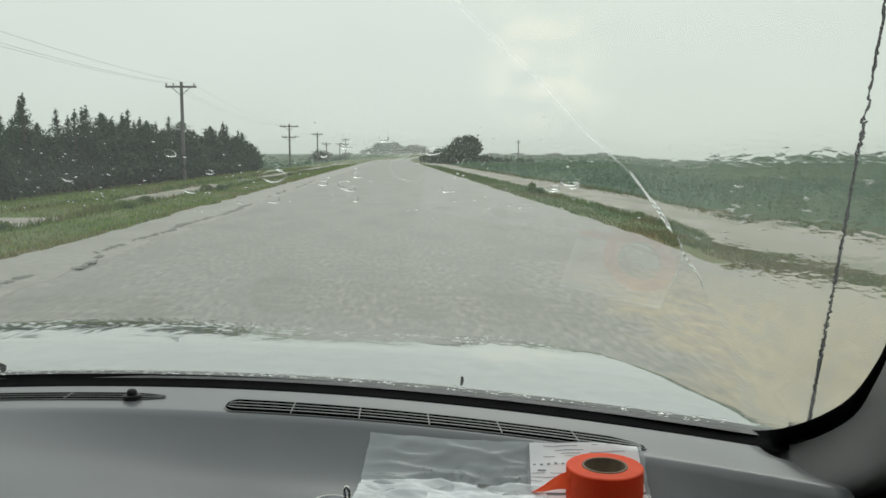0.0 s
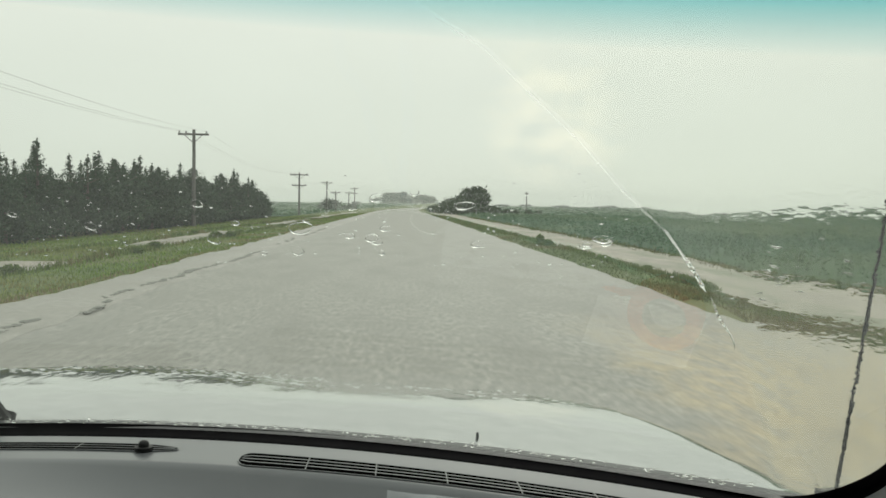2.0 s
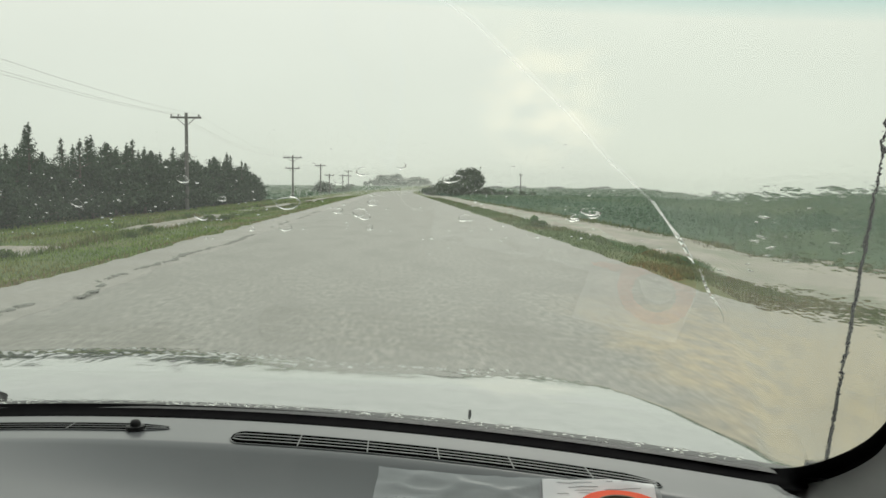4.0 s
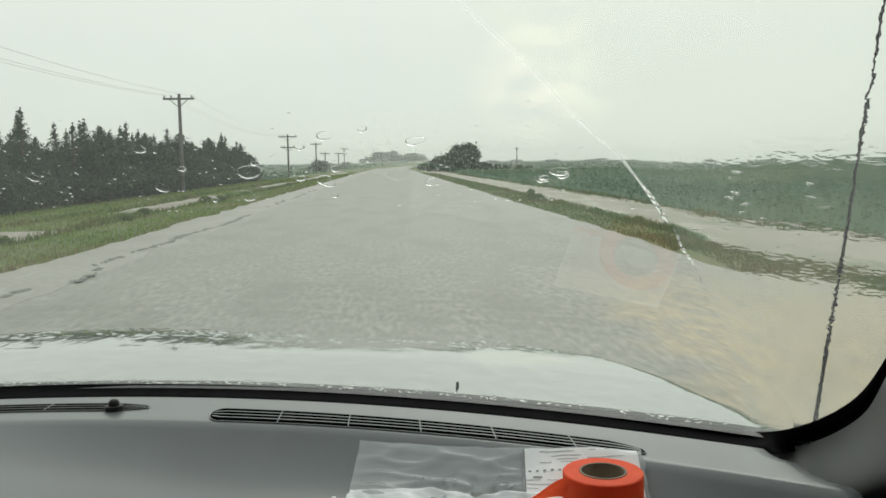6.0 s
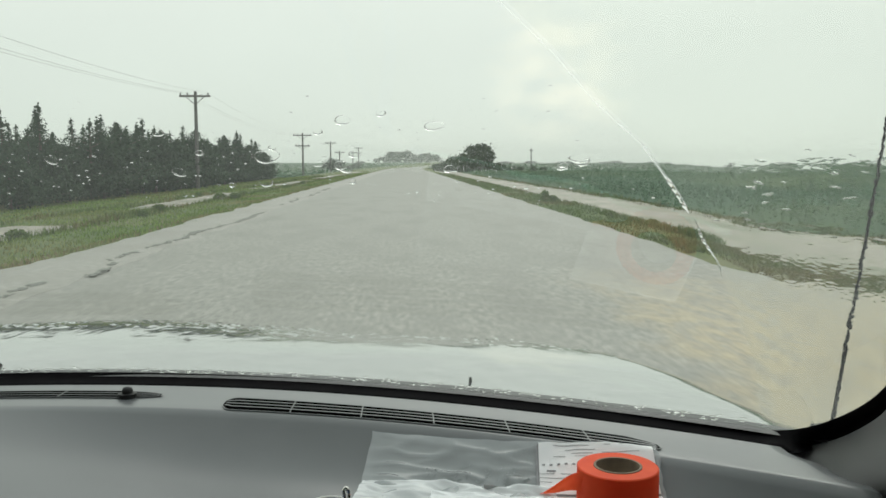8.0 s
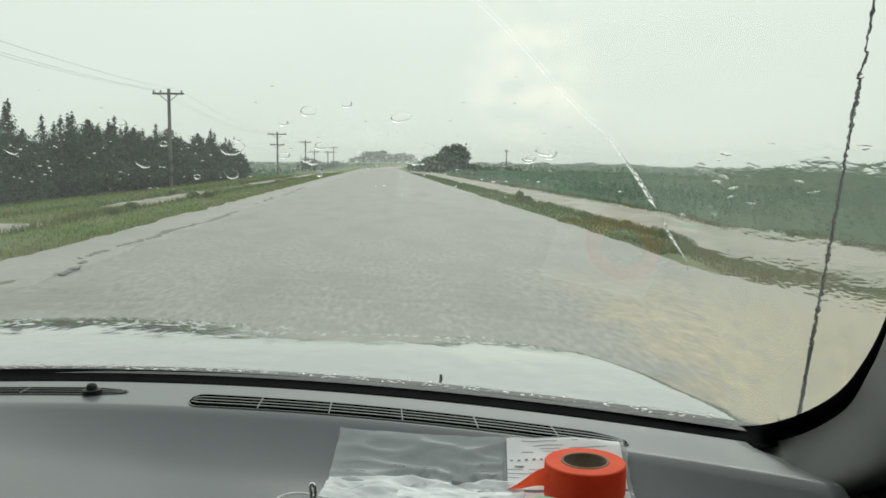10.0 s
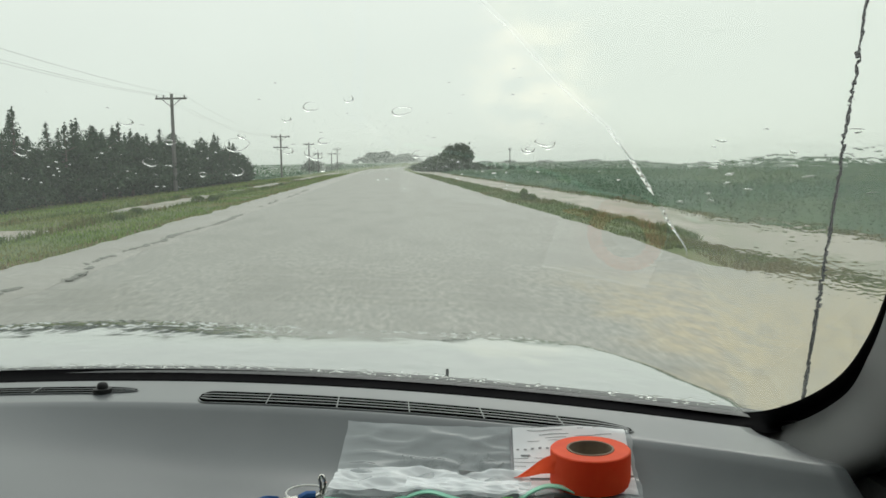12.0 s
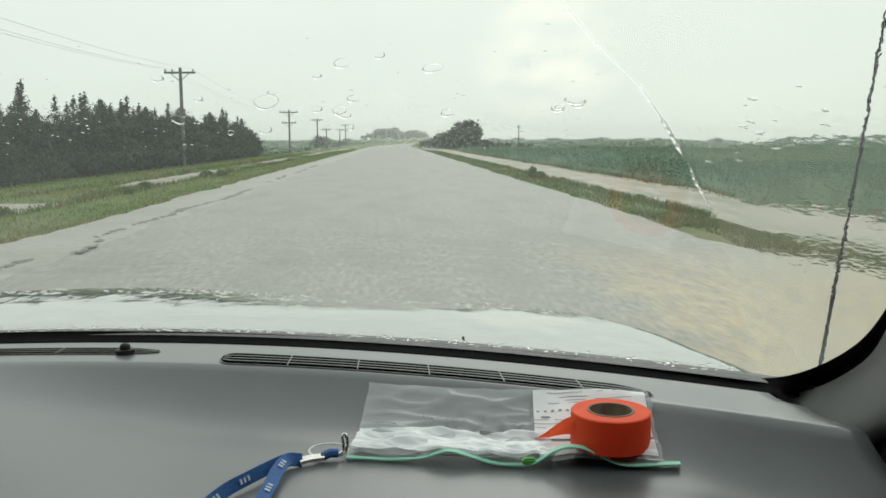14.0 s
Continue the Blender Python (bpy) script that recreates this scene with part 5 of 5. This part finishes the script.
# ---- things on the dash ----
def tape_roll(x, y, r, core, high):
    z = dash_z(x, y) + 0.004
    roll = thing("tape_roll", "fluorescent orange roll of flagging tape lying on the dash", "tape", (x, y, z))
    bm_ = bmesh.new()
    prof = [(core, 0.0), (r - 0.001, 0.0), (r, 0.001), (r, high - 0.001), (r - 0.001, high), (core, high)]
    seg = 72
    rings_ = []
    for j in range(seg):
        a = 2 * math.pi * j / seg
        rings_.append([bm_.verts.new((p * math.cos(a), p * math.sin(a), q)) for p, q in prof])
    for j in range(seg):
        for k in range(len(prof)):
            k2 = (k + 1) % len(prof)
            bm_.faces.new((rings_[j][k], rings_[(j + 1) % seg][k], rings_[(j + 1) % seg][k2], rings_[j][k2]))
    part("winding", bm_, M_ORANGE, roll)
    bm_ = bmesh.new()
    rings_ = []
    for j in range(48):
        a = 2 * math.pi * j / 48
        rings_.append([bm_.verts.new((p * math.cos(a), p * math.sin(a), q)) for p, q in ((core - 0.0003, 0.0005), (core - 0.0003, high + 0.0006), (core - 0.0022, high + 0.0006), (core - 0.0022, 0.0005))])
    for j in range(48):
        for k in range(4):
            bm_.faces.new((rings_[j][k], rings_[(j + 1) % 48][k], rings_[(j + 1) % 48][(k + 1) % 4], rings_[j][(k + 1) % 4]))
    part("core", bm_, M_CARD, roll, "brown cardboard core")
    # the loose end leaves the roll at its left flank and twists down flat
    bm_ = bmesh.new()
    n_ = 16
    rows_ = []
    for i in range(n_):
        t = i / (n_ - 1)
        cx = -r * 0.93 - 0.034 * t
        cy = -r * 0.34 + 0.030 * t + 0.002 * math.sin(t * 5)
        lo = Vector((cx, cy, 0.001 + 0.40 * high * (1 - t)))
        top_ = lo + Vector((0.004 * t, 0.004 * math.sin(math.pi * t), high * (0.97 - 0.95 * t) - 0.40 * high * (1 - t)))
        rows_.append([bm_.verts.new(lo.lerp(top_, k / 5) + Vector((0, 0.0012 * math.sin(k * 1.3 + i * 0.5), 0))) for k in range(6)])
    for a, b in zip(rows_, rows_[1:]):
        for k in range(5):
            bm_.faces.new((a[k], a[k + 1], b[k + 1], b[k]))
    part("loose_end", bm_, M_LOOSE, roll, "thin twisted loose end of orange tape")
    return roll


tape_roll(0.197, 0.750, 0.0355, 0.0212, 0.0315)

# the zip bag
BAG = {"tl": (-0.023, 0.884), "tr": (0.241, 0.786), "bl": (-0.041, 0.768), "br": (0.236, 0.713)}


def bag_xy(u, v):
    """u across, v from the top edge down to the zip."""
    a = [BAG["tl"][k] * (1 - u) + BAG["tr"][k] * u for k in (0, 1)]
    b = [BAG["bl"][k] * (1 - u) + BAG["br"][k] * u for k in (0, 1)]
    return a[0] * (1 - v) + b[0] * v, a[1] * (1 - v) + b[1] * v


def bag_lift(u, v, seed):
    swell = math.sin(math.pi * u) ** 0.5 * math.sin(math.pi * min(1, v * 1.02)) ** 0.6 if 0 < u < 1 and 0 < v < 1 else 0
    ridge_ = (1 - abs(noise2(u * 4.5 + 0.8 * v, v * 3.2, seed + 2))) ** 5 + 0.7 * (1 - abs(noise2(u * 3.0 - 2.2 * v, v * 5.0, seed + 8))) ** 6
    ridge_ *= 1 - 0.8 * step(0.56, 0.63, u) * step(0.74, 0.64, v)
    return 0.0032 * swell + 0.0034 * ridge_ * min(1, 8 * min(u, 1 - u) + 0.3) * min(1, 6 * v + 0.25) + 0.0010 * noise2(u * 15, v * 12, seed + 4)


bag = thing("zip_bag", "clear plastic zip bag with a mint green seal, holding papers", "plastic bag", (0.10, 0.77, dash_z(0.10, 0.77)))
bag_back = Matrix.Translation(-Vector(bag.location))


def bag_part(name, ob):
    ob.parent = bag
    ob.matrix_parent_inverse = bag_back
    return ob


cols, rows = 60, 44
for seed, lift, name in ((3, 0.0055, "top_film"),):
    v = []
    for j in range(rows):
        for i in range(cols):
            u, w = i / (cols - 1), j / (rows - 1)
            x, y = bag_xy(u, w)
            x += 0.002 * noise2(w * 7, u * 3, seed) * (u in (0, 1))
            v.append((x, y + (0.003 * noise2(u * 8, 2.0) if j == 0 else 0), dash_z(x, y) + lift + bag_lift(u, w, seed)))
    bag_part(name, raw_part(name, v, grid_faces(rows, cols), M_BAG))


def bag_sheet(u0, u1, v0, v1, lift, crumple=0.0, hug=False):
    n_ = 44 if crumple else 16
    v_ = []
    for j in range(n_):
        for i in range(n_):
            u, w = u0 + (u1 - u0) * i / (n_ - 1), v0 + (v1 - v0) * j / (n_ - 1)
            x, y = bag_xy(u, w)
            rise = bag_lift(u, w, 3) if hug else 0.0006 * noise2(x * 40, y * 40)
            if crumple:
                rise = crumple * (1.5 * noise.voronoi(Vector((u * 9 + w * 4, w * 7 - u * 2, 4.0)))[0][0] + 0.8 * noise.voronoi(Vector((u * 17 - w * 9, w * 12, 9.0)))[0][0] + 0.5 * noise2(u * 5, w * 6, 3.0))
            v_.append((x, y, dash_z(x, y) + lift + rise))
    return v_, grid_faces(n_, n_)


paper = bag_part("paper", raw_part("paper", *bag_sheet(0.61, 0.985, 0.02, 0.62, 0.0062, hug=True), M_PAPER, label="white printed slip of paper"))
bag_part("paper", raw_part("paper", *bag_sheet(0.62, 0.985, 0.66, 0.93, 0.0062, hug=True), M_PAPER, label="white folded slip of paper"))
rng = random.Random(77)


def paper_bar(u0, u1, v0, v1):
    ob = raw_part("printed_bar", *bag_sheet(u0, u1, v0, v1, 0.0068, hug=True), M_INK)
    bag_part("printed_bar", ob)


for v0, cuts in ((0.055, ((0.66, 0.78), (0.83, 0.85), (0.88, 0.95))), (0.10, ((0.70, 0.80),)), (0.135, ((0.72, 0.79), (0.82, 0.94))), (0.17, ((0.66, 0.70), (0.73, 0.80))),
                 (0.37, ((0.61, 0.66), (0.68, 0.72))), (0.42, ((0.61, 0.70),)), (0.47, ((0.61, 0.65),))):
    for a, b in cuts:
        paper_bar(a, b, v0, v0 + 0.006)
for k in range(8):
    paper_bar(0.62 + 0.025 * k, 0.622 + 0.025 * k + 0.008, 0.255, 0.275)
paper_bar(0.635, 0.665, 0.33, 0.35)
paper_bar(0.600, 0.607, 0.05, 0.60)


def smudge(u, w, du, dw, lean):
    """A worn scribble of dark marker on the bag's upper film: a short bent stroke."""
    v_ = []
    for i_ in range(9):
        t_ = i_ / 8
        for q in (-1, 1):
            uu = u + du * t_ + lean * 0.006 * math.sin(3 * t_)
            ww = w + dw * t_ + 0.006 * math.sin(5 * t_ + lean) + q * 0.011 * (1 - 0.5 * t_)
            x, y = bag_xy(uu, ww)
            v_.append((x, y, dash_z(x, y) + 0.0060 + bag_lift(uu, ww, 3)))
    bag_part("smudge", raw_part("smudge", v_, grid_faces(9, 2), M_MARKER))


for k in range(34):
    smudge(rng.uniform(0.30, 0.56), rng.uniform(0.33, 0.50), rng.uniform(-0.012, 0.035), rng.uniform(-0.04, 0.05), rng.uniform(-1, 1))
for k in range(5):
    smudge(0.225 + 0.012 * k, 0.36 + 0.02 * (k % 2), rng.uniform(-0.01, 0.01), 0.09, 1)
for u0, u1, w0, crumple in ((0.01, 0.66, 0.56, 0.0042), (0.26, 0.62, 0.76, 0.0030)):
    bag_part("fold", raw_part("fold", *bag_sheet(u0, u1, w0, 0.985, 0.0070 + (0.0045 if w0 > 0.7 else 0), crumple), M_FOLD))

zip_path = []
for u, lift in ((0.0, 0.003), (0.06, 0.003), (0.15, 0.003), (0.25, 0.006), (0.33, 0.013), (0.40, 0.009), (0.47, 0.004), (0.54, 0.003), (0.60, 0.005), (0.66, 0.016), (0.71, 0.021), (0.77, 0.018), (0.84, 0.008), (0.90, 0.004), (1.0, 0.004), (1.045, 0.004)):
    x, y = bag_xy(u, 1.0)
    zip_path.append((x, y, dash_z(x, y) + lift))
bm = bmesh.new()
sweep(bm, spline(zip_path, 5), flat_section(0.0075, 0.0016))
bag_part("zip_seal", part("zip_seal", bm, M_MINT, label="mint green wavy zip seal"))
sx, sy = bag_xy(0.585, 1.0)
bm = bmesh.new()
box(bm, (sx, sy, dash_z(sx, sy) + 0.0062), (0.012, 0.008, 0.0065), 0.0015)
bag_part("zip_slider", part("zip_slider", bm, M_GREEN, label="bright green zip slider"))
flap_v = []
for j in range(10):
    for i in range(24):
        u, w = 0.02 + 0.96 * i / 23, 0.90 + 0.10 * j / 9
        x, y = bag_xy(u, w)
        zz = np.interp(u, [0, 0.25, 0.33, 0.40, 0.47, 0.6, 0.66, 0.71, 0.77, 0.84, 1], [0.003, 0.006, 0.013, 0.009, 0.004, 0.005, 0.016, 0.021, 0.018, 0.008, 0.004])
        flap_v.append((x, y, dash_z(x, y) + 0.006 * (1 - j / 9) + zz * j / 9))
bag_part("zip_flap", raw_part("zip_flap", flap_v, grid_faces(10, 24), M_BAG))

# lanyard
lanyard = thing("lanyard", "blue woven lanyard with white print, clipped to the bag", "lanyard", (-0.10, 0.72, dash_z(-0.10, 0.72)))
lan_back = Matrix.Translation(-Vector(lanyard.location))


def lan_part(ob):
    ob.parent = lanyard
    ob.matrix_parent_inverse = lan_back
    return ob


def on_dash(points):
    return [Vector((x, y + 0.007, dash_z(x, y + 0.007) + h)) for x, y, h in points]


def strap(points, twists):
    path = spline(on_dash(points), 8)
    bm_ = bmesh.new()
    ups = []
    for i in range(len(path)):
        t = i / (len(path) - 1)
        a = np.interp(t, [k for k, _ in twists], [q for _, q in twists])
        ups.append(Vector((math.sin(radians(a)) * 0.5, -math.sin(radians(a)), math.cos(radians(a)))))
    sweep(bm_, path, flat_section(0.0115, 0.0010), up=ups)
    lan_part(part("strap", bm_, M_BLUE))
    return path, ups


loop_1 = strap([(-0.080, 0.750, 0.005), (-0.092, 0.747, 0.007), (-0.104, 0.732, 0.008), (-0.122, 0.708, 0.008), (-0.135, 0.692, 0.007), (-0.146, 0.672, 0.005), (-0.154, 0.652, 0.004), (-0.166, 0.640, 0.004), (-0.181, 0.625, 0.004), (-0.190, 0.600, 0.004), (-0.196, 0.570, 0.004)], [(0, 60), (0.3, 72), (0.45, 66), (0.6, 40), (1, 20)])
loop_2 = strap([(-0.081, 0.749, 0.006), (-0.092, 0.740, 0.010), (-0.098, 0.718, 0.009), (-0.101, 0.694, 0.007), (-0.107, 0.660, 0.005), (-0.115, 0.632, 0.004), (-0.124, 0.606, 0.004), (-0.130, 0.58, 0.004)], [(0, 60), (0.2, 40), (1, 25)])
for path, ups in (loop_1, loop_2):
    for i in range(12, len(path) - 6, 13):
        ahead = (path[i + 1] - path[i - 1]).normalized()
        side = ahead.cross(ups[i]).normalized()
        n_up = side.cross(ahead).normalized()
        for k in (-1, 0, 1):
            bm = bmesh.new()
            sweep(bm, [path[i] + ahead * (0.0042 * k + e) + n_up * 0.0012 for e in (-0.0012, 0.0012)], flat_section(0.0046, 0.0006), up=n_up)
            lan_part(part("printed_bar", bm, M_WHITE))
bm = bmesh.new()
sweep(bm, on_dash([(-0.083, 0.748, 0.005), (-0.072, 0.753, 0.0055), (-0.062, 0.757, 0.005)]), flat_section(0.010, 0.004))
lan_part(part("crimp", bm, M_METAL, label="nickel crimp"))
bm = bmesh.new()
sweep(bm, on_dash([(-0.062, 0.757, 0.005), (-0.056, 0.760, 0.007), (-0.049, 0.762, 0.006)]), ring_section(0.0042, 8))
lan_part(part("knot", bm, M_BLUE))
bm = bmesh.new()
sweep(bm, spline(on_dash([(-0.050, 0.762, 0.004), (-0.045, 0.766, 0.006), (-0.044, 0.768, 0.012), (-0.045, 0.769, 0.019), (-0.042, 0.769, 0.021), (-0.040, 0.767, 0.014), (-0.042, 0.764, 0.006)]), 5), ring_section(0.0016, 8))
lan_part(part("hook", bm, M_METAL, label="nickel swivel hook"))
bm = bmesh.new()
ring_pts = [(-0.058 + 0.018 * math.cos(a), 0.773 + 0.012 * math.sin(a), 0.005 + 0.002 * math.sin(a)) for a in np.linspace(0, 2 * math.pi, 25)]
sweep(bm, on_dash(ring_pts), ring_section(0.0009, 6))
lan_part(part("cord", bm, M_CORD, label="thin white cord loop"))
